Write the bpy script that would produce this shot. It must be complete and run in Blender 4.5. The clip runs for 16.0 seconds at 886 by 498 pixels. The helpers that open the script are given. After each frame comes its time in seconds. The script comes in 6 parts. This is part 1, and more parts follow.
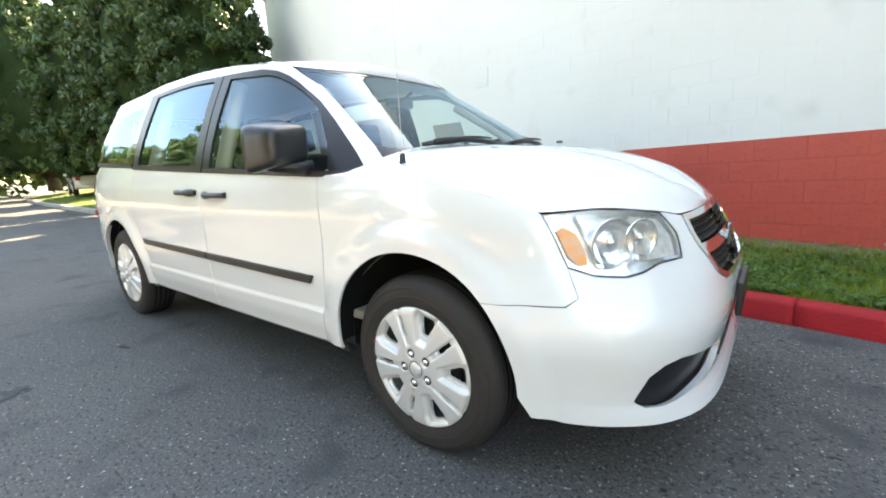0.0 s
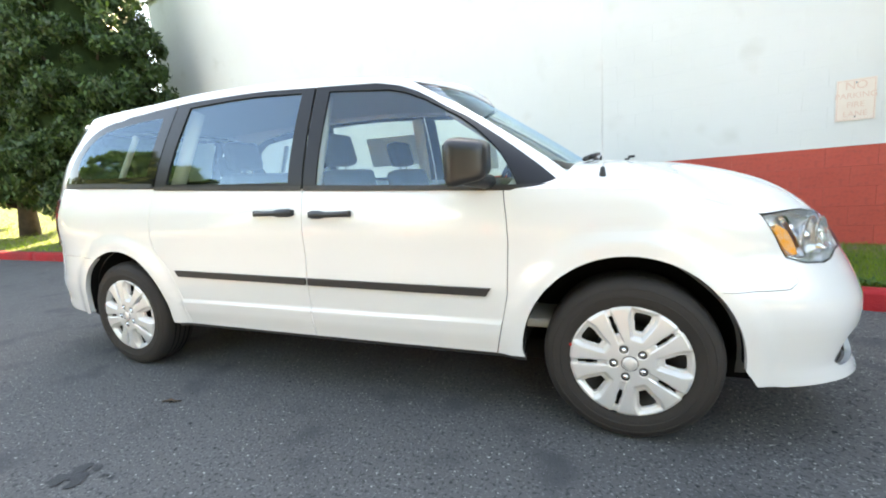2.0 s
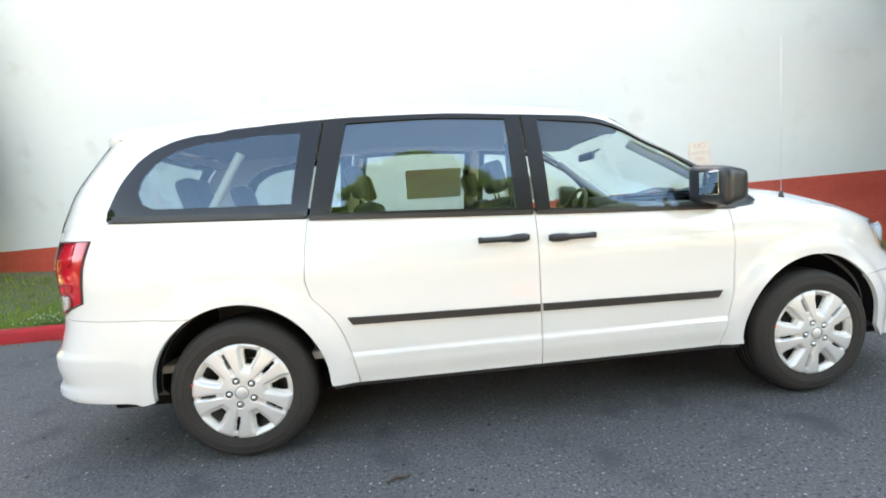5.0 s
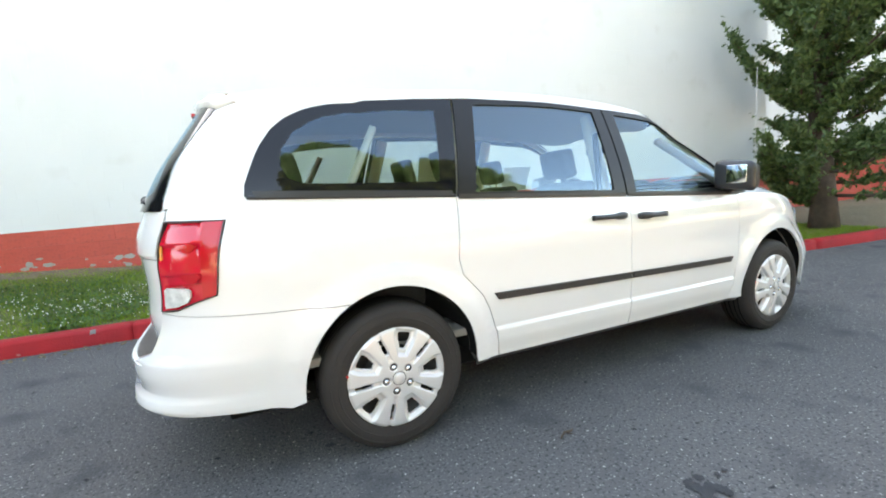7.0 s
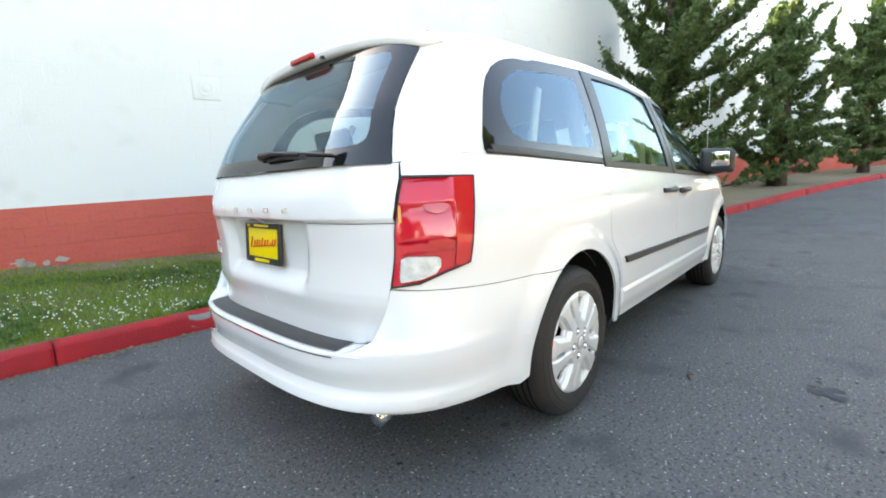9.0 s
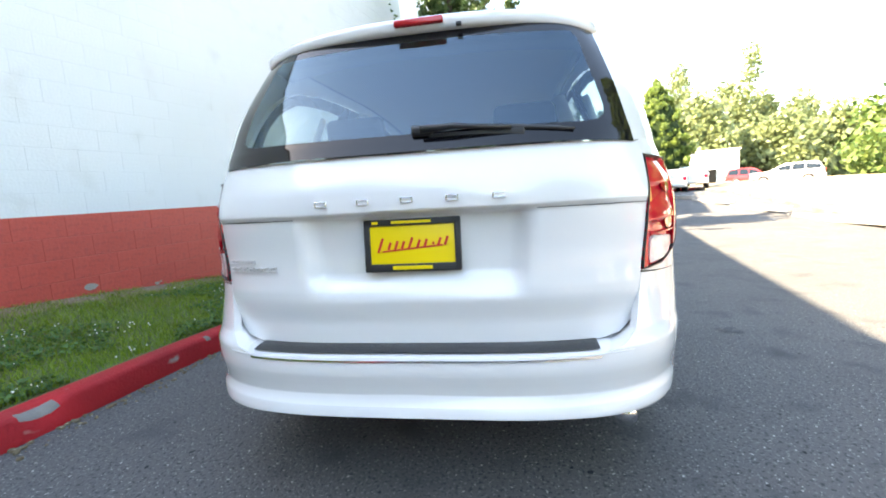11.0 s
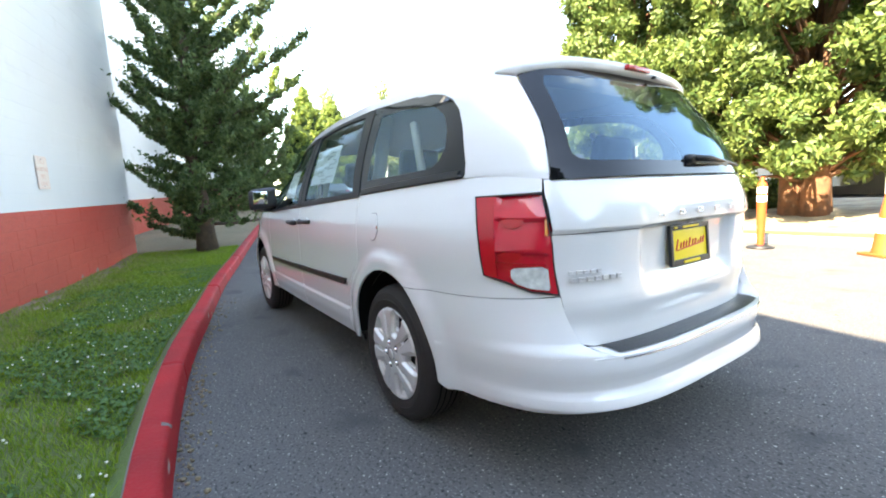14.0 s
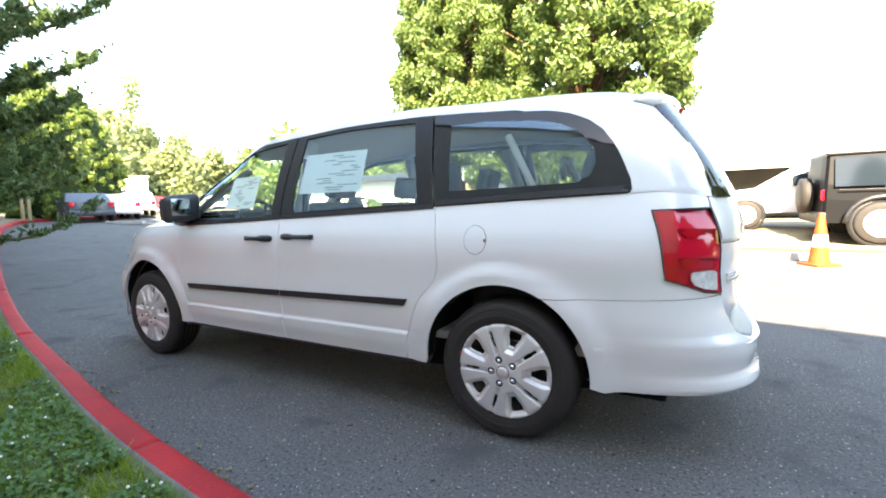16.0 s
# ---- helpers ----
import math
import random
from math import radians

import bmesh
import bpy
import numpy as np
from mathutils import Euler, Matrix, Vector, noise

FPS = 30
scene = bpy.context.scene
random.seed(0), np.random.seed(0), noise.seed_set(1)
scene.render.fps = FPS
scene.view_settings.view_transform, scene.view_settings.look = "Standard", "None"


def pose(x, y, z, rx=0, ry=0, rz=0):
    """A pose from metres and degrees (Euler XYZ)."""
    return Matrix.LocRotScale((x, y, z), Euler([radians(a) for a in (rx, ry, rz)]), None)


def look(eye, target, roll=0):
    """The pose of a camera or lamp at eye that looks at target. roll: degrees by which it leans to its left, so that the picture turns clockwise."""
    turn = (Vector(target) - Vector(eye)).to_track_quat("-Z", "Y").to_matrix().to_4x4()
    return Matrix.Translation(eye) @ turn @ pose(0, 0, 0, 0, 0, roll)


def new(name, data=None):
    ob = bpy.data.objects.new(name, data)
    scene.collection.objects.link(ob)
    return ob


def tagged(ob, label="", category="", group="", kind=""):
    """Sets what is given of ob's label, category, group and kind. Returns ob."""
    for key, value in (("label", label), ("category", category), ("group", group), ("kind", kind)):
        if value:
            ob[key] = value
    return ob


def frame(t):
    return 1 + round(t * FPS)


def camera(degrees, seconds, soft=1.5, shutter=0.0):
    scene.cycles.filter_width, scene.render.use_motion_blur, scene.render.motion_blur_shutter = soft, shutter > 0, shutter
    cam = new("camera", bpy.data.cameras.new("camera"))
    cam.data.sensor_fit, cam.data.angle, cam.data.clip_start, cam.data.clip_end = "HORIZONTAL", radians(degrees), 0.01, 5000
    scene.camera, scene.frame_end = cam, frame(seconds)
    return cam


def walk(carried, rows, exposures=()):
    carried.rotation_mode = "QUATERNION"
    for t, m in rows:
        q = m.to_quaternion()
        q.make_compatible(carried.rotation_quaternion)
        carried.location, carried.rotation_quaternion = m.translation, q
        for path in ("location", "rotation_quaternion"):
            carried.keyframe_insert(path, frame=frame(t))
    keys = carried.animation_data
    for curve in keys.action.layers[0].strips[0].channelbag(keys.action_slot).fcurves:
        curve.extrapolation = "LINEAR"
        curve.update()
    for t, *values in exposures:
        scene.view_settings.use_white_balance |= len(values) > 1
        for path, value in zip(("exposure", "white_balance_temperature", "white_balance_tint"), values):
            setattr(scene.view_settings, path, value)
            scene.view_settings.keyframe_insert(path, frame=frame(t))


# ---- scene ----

# ---- camera and walk ----
cam = camera(91.57, 16.0, soft=1.9)
PATH = [
    (0, (2.547, -2.041, 1.106), (-0.482, 1.814, 0.128), -2.65),
    (0.5, (2.333, -2.252, 1.093), (-0.343, 1.880, 0.220), -1.78),
    (1, (2.080, -2.484, 1.129), (-0.358, 1.797, 0.273), -2.81),
    (1.5, (1.774, -2.626, 1.121), (-0.262, 1.873, 0.336), -3.57),
    (2, (1.457, -2.740, 1.141), (-0.374, 1.841, 0.323), -3.20),
    (2.5, (1.128, -2.884, 1.161), (-0.280, 1.867, 0.496), -4.63),
    (3, (0.794, -2.961, 1.143), (-0.234, 1.904, 0.621), -4.08),
    (3.5, (0.460, -3.007, 1.165), (-0.141, 1.928, 0.625), -2.94),
    (4, (0.071, -3.077, 1.180), (0.014, 1.909, 0.803), -5.10),
    (4.5, (-0.305, -3.088, 1.147), (-0.001, 1.890, 0.788), -5.08),
    (4.7, (-0.467, -3.079, 1.166), (-0.130, 1.892, 0.749), -4.17),
    (6.8, (-1.997, -2.824, 1.205), (-0.032, 1.724, 0.533), -4.37),
    (7, (-2.133, -2.778, 1.182), (-0.019, 1.710, 0.557), -3.16),
    (7.5, (-2.459, -2.583, 1.132), (-0.098, 1.754, 0.348), -4.36),
    (8, (-2.789, -2.372, 1.111), (0.087, 1.654, 0.390), -3.61),
    (8.5, (-3.097, -2.119, 1.106), (0.219, 1.573, 0.492), -2.18),
    (9, (-3.348, -1.807, 1.103), (0.263, 1.570, 0.359), -2.41),
    (9.5, (-3.614, -1.472, 1.076), (0.430, 1.402, 0.455), -1.91),
    (10, (-3.790, -1.111, 1.026), (0.552, 1.309, 0.490), -0.80),
    (10.2, (-3.835, -0.962, 1.038), (0.643, 1.153, 0.353), -1.63),
    (12.3, (-3.938, 0.685, 0.950), (0.906, -0.508, 0.610), -2.52),
    (12.5, (-3.966, 0.821, 1.081), (0.785, -0.574, 0.389), -1.06),
    (13, (-3.816, 1.207, 1.033), (0.699, -0.815, 0.308), -3.04),
    (13.5, (-3.649, 1.538, 1.088), (0.638, -0.939, 0.395), -1.55),
    (14, (-3.473, 1.893, 1.138), (0.659, -0.858, 0.534), -2.98),
    (14.5, (-3.209, 2.189, 1.114), (0.556, -1.037, 0.464), -2.74),
    (15, (-2.939, 2.476, 1.112), (0.263, -1.317, 0.513), -3.09),
    (15.5, (-2.628, 2.724, 1.160), (0.155, -1.374, 0.486), -2.19),
    (16, (-2.252, 2.883, 1.166), (0.084, -1.511, 0.679), -1.49),
]
walk(cam, [(t, look(eye, target, roll)) for t, eye, target, roll in PATH], exposures=[(0.0, 3.3, 10100, 10), (3.5, 3.42, 10000, 10), (8.5, 3.38, 9900, 10), (10.0, 3.26, 9000, 10), (12.5, 3.34, 8500, 10), (16.0, 3.5, 8600, 10)])

# ---- sky and sun ----
SUN_AZ, SUN_EL = (-0.27, 0.96), 41.0          # towards the sun, in plan; degrees above the horizon
world = bpy.data.worlds.new("sky")
scene.world = world
world.use_nodes = True
wn = world.node_tree
sky = wn.nodes.new("ShaderNodeTexSky")
sky.sky_type, sky.sun_disc = "NISHITA", False
sky.sun_elevation = radians(SUN_EL)
sky.sun_rotation = math.atan2(SUN_AZ[0], SUN_AZ[1])
sky.air_density, sky.dust_density, sky.ozone_density = 1.0, 0.45, 1.0
wn.links.new(sky.outputs[0], wn.nodes["Background"].inputs[0])
wn.nodes["Background"].inputs[1].default_value = 0.15
sun_data = bpy.data.lights.new("sun", "SUN")
sun_data.energy, sun_data.angle, sun_data.color = 4.5, radians(0.6), (1.0, 0.94, 0.84)
sun = new("sun", sun_data)
ch = math.cos(radians(SUN_EL)) / math.hypot(*SUN_AZ)
sun.matrix_world = look((SUN_AZ[0] * ch * 60, SUN_AZ[1] * ch * 60, math.sin(radians(SUN_EL)) * 60), (0, 0, 0))

# ---- materials ----


def material(name, base, rough=0.6, metal=0.0, second=None, scale=4.0, amount=0.5, fine=None, bump=0.0, bump_scale=60.0,
             coat=0.0, spec=0.5, island=0.0, objrand=0.0, trans=0.0, emit=None):
    """A surface with a base colour, blotches of a second colour, fine grain, bump and a little per-piece variation."""
    m = bpy.data.materials.new(name)
    m.use_nodes = True
    nt = m.node_tree
    b = nt.nodes["Principled BSDF"]
    b.inputs["Roughness"].default_value, b.inputs["Metallic"].default_value = rough, metal
    b.inputs["Coat Weight"].default_value, b.inputs["Coat Roughness"].default_value = coat, 0.03
    b.inputs["Specular IOR Level"].default_value = spec
    b.inputs["Base Color"].default_value = (*base, 1)
    b.inputs["Transmission Weight"].default_value = trans
    geo = nt.nodes.new("ShaderNodeTexCoord")
    out = None
    rgb = nt.nodes.new("ShaderNodeRGB")
    rgb.outputs[0].default_value = (*base, 1)
    out = rgb.outputs[0]

    def mixed(a, colour, fac):
        mx = nt.nodes.new("ShaderNodeMix")
        mx.data_type = "RGBA"
        nt.links.new(fac, mx.inputs[0])
        nt.links.new(a, mx.inputs[6])
        mx.inputs[7].default_value = (*colour, 1)
        return mx.outputs[2]

    def noise_fac(sc, lo, hi, detail=4.0):
        n = nt.nodes.new("ShaderNodeTexNoise")
        n.inputs["Scale"].default_value, n.inputs["Detail"].default_value = sc, detail
        nt.links.new(geo.outputs["Object"], n.inputs["Vector"])
        r = nt.nodes.new("ShaderNodeMapRange")
        r.inputs[1].default_value, r.inputs[2].default_value = lo, hi
        nt.links.new(n.outputs[0], r.inputs[0])
        return r.outputs[0]

    if second:
        out = mixed(out, second, noise_fac(scale, 0.5 - 0.35 * (1 - amount) - 0.05, 0.75 - 0.1 * amount))
    for f_ in ([] if not fine else fine if isinstance(fine, list) else [fine]):
        out = mixed(out, f_[0], noise_fac(f_[1], f_[2], f_[3], 2.0))
    for rnd, amt in ((island, "Random Per Island"), (objrand, "Random")):
        if rnd:
            src = nt.nodes.new("ShaderNodeNewGeometry" if amt != "Random" else "ShaderNodeObjectInfo")
            hs = nt.nodes.new("ShaderNodeHueSaturation")
            rr = nt.nodes.new("ShaderNodeMapRange")
            rr.inputs[3].default_value, rr.inputs[4].default_value = 1 - rnd, 1 + rnd
            nt.links.new(src.outputs[amt], rr.inputs[0])
            nt.links.new(rr.outputs[0], hs.inputs["Value"])
            nt.links.new(out, hs.inputs["Color"])
            out = hs.outputs[0]
    if second or fine or island or objrand:
        nt.links.new(out, b.inputs["Base Color"])
    if bump:
        n = nt.nodes.new("ShaderNodeTexNoise")
        n.inputs["Scale"].default_value, n.inputs["Detail"].default_value = bump_scale, 5.0
        nt.links.new(geo.outputs["Object"], n.inputs["Vector"])
        bp = nt.nodes.new("ShaderNodeBump")
        bp.inputs["Strength"].default_value, bp.inputs["Distance"].default_value = bump, 0.01
        nt.links.new(n.outputs[0], bp.inputs["Height"])
        nt.links.new(bp.outputs[0], b.inputs["Normal"])
    if emit:
        b.inputs["Emission Color"].default_value, b.inputs["Emission Strength"].default_value = (*emit[0], 1), emit[1]
    return m


def pane_material(name, tint, ior=2.2, gloss=1.0):
    """A thin sheet of glass: what passes through is tinted, and it mirrors by Fresnel."""
    m = bpy.data.materials.new(name)
    m.use_nodes = True
    nt = m.node_tree
    nt.nodes.remove(nt.nodes["Principled BSDF"])
    tr = nt.nodes.new("ShaderNodeBsdfTransparent")
    tr.inputs[0].default_value = (*tint, 1)
    gl = nt.nodes.new("ShaderNodeBsdfGlossy")
    gl.inputs["Roughness"].default_value = 0.0
    gl.inputs[0].default_value = (0.56 * gloss, 0.80 * gloss, gloss, 1)     # blue of the mirrored sky painted into the gloss colour
    lw = nt.nodes.new("ShaderNodeLayerWeight")      # the same from both sides of the sheet
    lw.inputs[0].default_value = 0.5
    pw = nt.nodes.new("ShaderNodeMath")
    pw.operation = "POWER"
    pw.inputs[1].default_value = 5.0
    nt.links.new(lw.outputs["Facing"], pw.inputs[0])
    f0 = ((ior - 1) / (ior + 1)) ** 2
    fr = nt.nodes.new("ShaderNodeMath")
    fr.operation = "MULTIPLY_ADD"
    fr.inputs[1].default_value = 1 - f0
    fr.inputs[2].default_value = f0
    nt.links.new(pw.outputs[0], fr.inputs[0])
    mx = nt.nodes.new("ShaderNodeMixShader")
    nt.links.new(fr.outputs[0], mx.inputs[0])
    nt.links.new(tr.outputs[0], mx.inputs[1])
    nt.links.new(gl.outputs[0], mx.inputs[2])
    nt.links.new(mx.outputs[0], nt.nodes["Material Output"].inputs[0])
    return m


def leaf_material(name, base, second, island=0.35):
    m = bpy.data.materials.new(name)
    m.use_nodes = True
    nt = m.node_tree
    b = nt.nodes["Principled BSDF"]
    b.inputs["Roughness"].default_value = 0.55
    geo = nt.nodes.new("ShaderNodeNewGeometry")
    ramp = nt.nodes.new("ShaderNodeMix")
    ramp.data_type = "RGBA"
    nt.links.new(geo.outputs["Random Per Island"], ramp.inputs[0])
    ramp.inputs[6].default_value, ramp.inputs[7].default_value = (*base, 1), (*second, 1)
    nt.links.new(ramp.outputs[2], b.inputs["Base Color"])
    tl = nt.nodes.new("ShaderNodeBsdfTranslucent")
    nt.links.new(ramp.outputs[2], tl.inputs[0])
    mx = nt.nodes.new("ShaderNodeMixShader")
    mx.inputs[0].default_value = island
    nt.links.new(b.outputs[0], mx.inputs[1])
    nt.links.new(tl.outputs[0], mx.inputs[2])
    nt.links.new(mx.outputs[0], nt.nodes["Material Output"].inputs[0])
    return m


ASPHALT = material("asphalt", (0.112, 0.108, 0.104), 0.9, second=(0.088, 0.085, 0.083), scale=0.8, amount=0.5,
                   fine=[((0.045, 0.045, 0.047), 62.0, 0.54, 0.66), ((0.17, 0.167, 0.165), 75.0, 0.58, 0.68), ((0.40, 0.39, 0.37), 58.0, 0.675, 0.71), ((0.062, 0.062, 0.064), 3.0, 0.56, 0.75), ((0.024, 0.024, 0.026), 17.0, 0.70, 0.74)],
                   bump=0.8, bump_scale=90.0, spec=0.25)
STAIN = material("oil_stain", (0.018, 0.018, 0.02), 0.7, second=(0.03, 0.03, 0.032), scale=9.0, bump=0.4, bump_scale=150)
TURF = material("turf", (0.075, 0.13, 0.025), 0.9, second=(0.11, 0.10, 0.045), scale=0.7, amount=0.35, bump=1.0, bump_scale=90)
DRY = material("dry_soil", (0.19, 0.14, 0.085), 0.95, second=(0.12, 0.1, 0.06), scale=1.2, amount=0.5, fine=((0.3, 0.26, 0.17), 60, 0.55, 0.7), bump=0.8, bump_scale=70)
BLADE = leaf_material("grass_blade", (0.10, 0.20, 0.014), (0.26, 0.36, 0.03), 0.45)
STRAW = leaf_material("dry_grass_blade", (0.20, 0.20, 0.07), (0.36, 0.32, 0.14), 0.3)
CLOVER = leaf_material("clover_leaf", (0.045, 0.12, 0.025), (0.085, 0.18, 0.04), 0.3)
BLOOM = material("clover_bloom", (0.75, 0.73, 0.66), 0.8)
WHITE_WALL = material("white_wall_paint", (0.665, 0.67, 0.675), 0.7, second=(0.61, 0.615, 0.61), scale=0.6, amount=0.35, fine=[((0.56, 0.555, 0.54), 2.2, 0.60, 0.80)], bump=0.3, bump_scale=45, island=0.004)
RED_WALL = material("red_wall_paint", (0.49, 0.05, 0.034), 0.5, second=(0.50, 0.085, 0.062), scale=1.3, amount=0.4,
                    fine=((0.36, 0.05, 0.04), 25, 0.5, 0.8), bump=0.4, bump_scale=50, objrand=0.04)
MORTAR = material("painted_joint", (0.42, 0.085, 0.065), 0.8, bump=0.4, bump_scale=80)
KERB_RED = material("red_kerb_paint", (0.43, 0.013, 0.018), 0.7, second=(0.27, 0.012, 0.016), spec=0.3, scale=2.5, amount=0.5,
                    fine=((0.3, 0.27, 0.25), 7.0, 0.70, 0.78), bump=0.5, bump_scale=60, objrand=0.07)
CONCRETE = material("kerb_concrete", (0.38, 0.36, 0.33), 0.9, second=(0.28, 0.27, 0.25), scale=3, bump=0.5, bump_scale=70, objrand=0.06)
PAINT = material("white_car_paint", (0.70, 0.695, 0.69), 0.22, coat=1.0, spec=0.5)
GAP = material("panel_gap", (0.008, 0.008, 0.008), 0.9, spec=0.1)
SEAM = material("panel_seam", (0.085, 0.085, 0.085), 0.9)
BLACK = material("black_trim", (0.018, 0.018, 0.02), 0.42, bump=0.12, bump_scale=400)
FRIT = material("black_glass_border", (0.006, 0.006, 0.008), 0.04, spec=0.4)
PILLAR = material("black_pillar_film", (0.016, 0.016, 0.018), 0.3, spec=0.25)
MIRROR_SHELL = material("mirror_shell", (0.02, 0.02, 0.022), 0.33, bump=0.06, bump_scale=600)
RUBBER = material("tyre_rubber", (0.036, 0.031, 0.029), 0.65, second=(0.028, 0.025, 0.024), scale=6, bump=0.25, bump_scale=120, spec=0.25)
SILVER = material("silver_wheel_paint", (0.66, 0.645, 0.635), 0.34, metal=0.35, coat=0.4)
STEEL = material("dark_steel", (0.035, 0.033, 0.033), 0.55, metal=0.4)
CHROME = material("chrome", (0.82, 0.82, 0.84), 0.08, metal=1.0)
RED_LENS = material("red_lens", (0.58, 0.007, 0.028), 0.10, coat=0.6)
RED_DIM = material("smoked_red_lens", (0.50, 0.006, 0.016), 0.15, coat=0.5)
BRAKE_RED = material("brake_lamp_lens", (0.45, 0.01, 0.015), 0.2, coat=0.3)
MIRROR = material("mirror_silver", (0.62, 0.66, 0.7), 0.03, metal=1.0)
CLEAR_LENS = material("clear_lamp_lens", (0.72, 0.72, 0.70), 0.08, coat=1.0, second=(0.45, 0.45, 0.44), scale=40, amount=0.5)
AMBER = material("amber_lens", (0.95, 0.33, 0.002), 0.35, spec=0.2, second=(0.80, 0.42, 0.22), scale=34, amount=0.6)
REFLECTOR = material("lamp_reflector", (0.86, 0.86, 0.86), 0.26, metal=0.8, bump=0.5, bump_scale=28)
GLASS_FRONT = pane_material("front_glass", (0.88, 0.94, 0.88), 1.80)
GLASS_MID = pane_material("side_glass", (0.76, 0.84, 0.81))
GLASS_DARK = pane_material("privacy_glass", (0.58, 0.65, 0.63), 1.95)
LAMP_GLASS = pane_material("lamp_glass", (0.95, 0.95, 0.94), 1.4)
SEAT = material("dark_seat_cloth", (0.035, 0.034, 0.034), 0.9, bump=0.3, bump_scale=300)
CABIN = material("grey_cabin_trim", (0.30, 0.28, 0.25), 0.8)
LINER = material("pale_headliner", (0.66, 0.62, 0.54), 0.9)
DASH = material("dark_dashboard", (0.03, 0.03, 0.032), 0.6)
PAPER = material("white_paper", (0.8, 0.82, 0.8), 0.7)
INK = material("grey_print", (0.22, 0.27, 0.28), 0.7)
YELLOW = material("yellow_plate", (0.85, 0.62, 0.01), 0.35)
PLATE_RED = material("red_print", (0.6, 0.02, 0.02), 0.4)
SIGN_FACE = material("faded_sign_face", (0.74, 0.66, 0.6), 0.6, second=(0.72, 0.6, 0.53), scale=5)
SIGN_INK = material("faded_red_print", (0.68, 0.47, 0.40), 0.6)
BARK = material("bark", (0.10, 0.07, 0.05), 0.95, second=(0.05, 0.035, 0.025), scale=8, bump=1.0, bump_scale=30)
RED_BARK = material("reddish_bark", (0.22, 0.10, 0.05), 0.95, second=(0.09, 0.05, 0.03), scale=7, bump=1.0, bump_scale=30)
JUNIPER = leaf_material("juniper_spray", (0.036, 0.08, 0.025), (0.12, 0.185, 0.055), 0.3)
# lighter copy of the juniper leaf: sunlight painted onto the treetop
JUNIPER_TIP = leaf_material("sun_painted_juniper", (0.14, 0.22, 0.04), (0.26, 0.32, 0.07), 0.4)
CEDAR = leaf_material("cedar_spray", (0.012, 0.034, 0.009), (0.052, 0.105, 0.02), 0.15)
INNER = material("crown_shade", (0.012, 0.022, 0.008), 0.95, second=(0.02, 0.035, 0.012), scale=5, bump=1.0, bump_scale=14, spec=0.1)
BROAD = leaf_material("broad_leaf", (0.045, 0.095, 0.02), (0.18, 0.235, 0.06), 0.4)
CYPRESS = leaf_material("cypress_spray", (0.05, 0.105, 0.018), (0.22, 0.28, 0.05), 0.35)
SHRUB = leaf_material("shrub_leaf", (0.05, 0.1, 0.025), (0.13, 0.19, 0.05), 0.3)
# leaf colour lightened to paint in the haze of distance
FAR_LEAF = leaf_material("haze_painted_leaf", (0.10, 0.14, 0.065), (0.25, 0.28, 0.11), 0.35)
BARE = material("bare_kerb_concrete", (0.2, 0.19, 0.175), 0.9, second=(0.14, 0.13, 0.115), scale=6, bump=0.5, bump_scale=70)
ORANGE = material("orange_cone", (0.52, 0.075, 0.02), 0.6, second=(0.42, 0.06, 0.018), scale=8, spec=0.2)
REFLECT = material("white_reflective_band", (0.85, 0.85, 0.85), 0.4)
WOOD = material("weathered_post", (0.42, 0.31, 0.17), 0.85, second=(0.3, 0.21, 0.12), scale=12, bump=0.4, bump_scale=60)
CAR_BLACK = material("black_car_paint", (0.006, 0.006, 0.007), 0.5, spec=0.12)
CAR_GREY = material("dark_blue_car_paint", (0.03, 0.036, 0.055), 0.35, coat=0.5)
CAR_SILVER = material("silver_car_paint", (0.55, 0.56, 0.57), 0.3, metal=0.5, coat=0.8)
CAR_RED = material("red_car_paint", (0.4, 0.03, 0.03), 0.3, coat=0.8)
DARK_GLASS = material("dark_car_glass", (0.012, 0.018, 0.024), 0.08, spec=0.35)
BEIGE = material("beige_fascia", (0.5, 0.46, 0.4), 0.8, second=(0.42, 0.39, 0.34), scale=1)
GREY_BOX = material("grey_utility_cabinet", (0.3, 0.33, 0.36), 0.6, second=(0.26, 0.28, 0.3), scale=3)
MULCH = material("bark_mulch", (0.14, 0.09, 0.055), 0.95, second=(0.32, 0.27, 0.17), scale=2.0, amount=0.5, bump=1.0, bump_scale=60)

# ---- mesh helpers ----


def mesh_of(name, verts, faces, smooth=True, mats=()):
    me = bpy.data.meshes.new(name)
    me.from_pydata([tuple(v) for v in verts], [], faces)
    for m in mats:
        me.materials.append(m)
    if smooth:
        me.polygons.foreach_set("use_smooth", [True] * len(me.polygons))
    me.update()
    return me


def thing(name, label, category, group="", kind="", at=(0, 0, 0)):
    ob = new(name)
    ob.location = at
    ob.empty_display_size = 0.2
    return tagged(ob, label, category, group, kind)


def part(name, bm, mat, parent, label="", smooth=True):
    """Links a bmesh, or a mesh, as one object under a thing or a part."""
    if isinstance(bm, bmesh.types.BMesh):
        me = bpy.data.meshes.new(name)
        if smooth:
            for f in bm.faces:
                f.smooth = True
        bm.to_mesh(me)
        bm.free()
    else:
        me = bm
    if not me.materials:
        me.materials.append(mat)
    ob = new(name, me)
    if parent:
        ob.parent = parent
    if label:
        tagged(ob, label)
    return ob


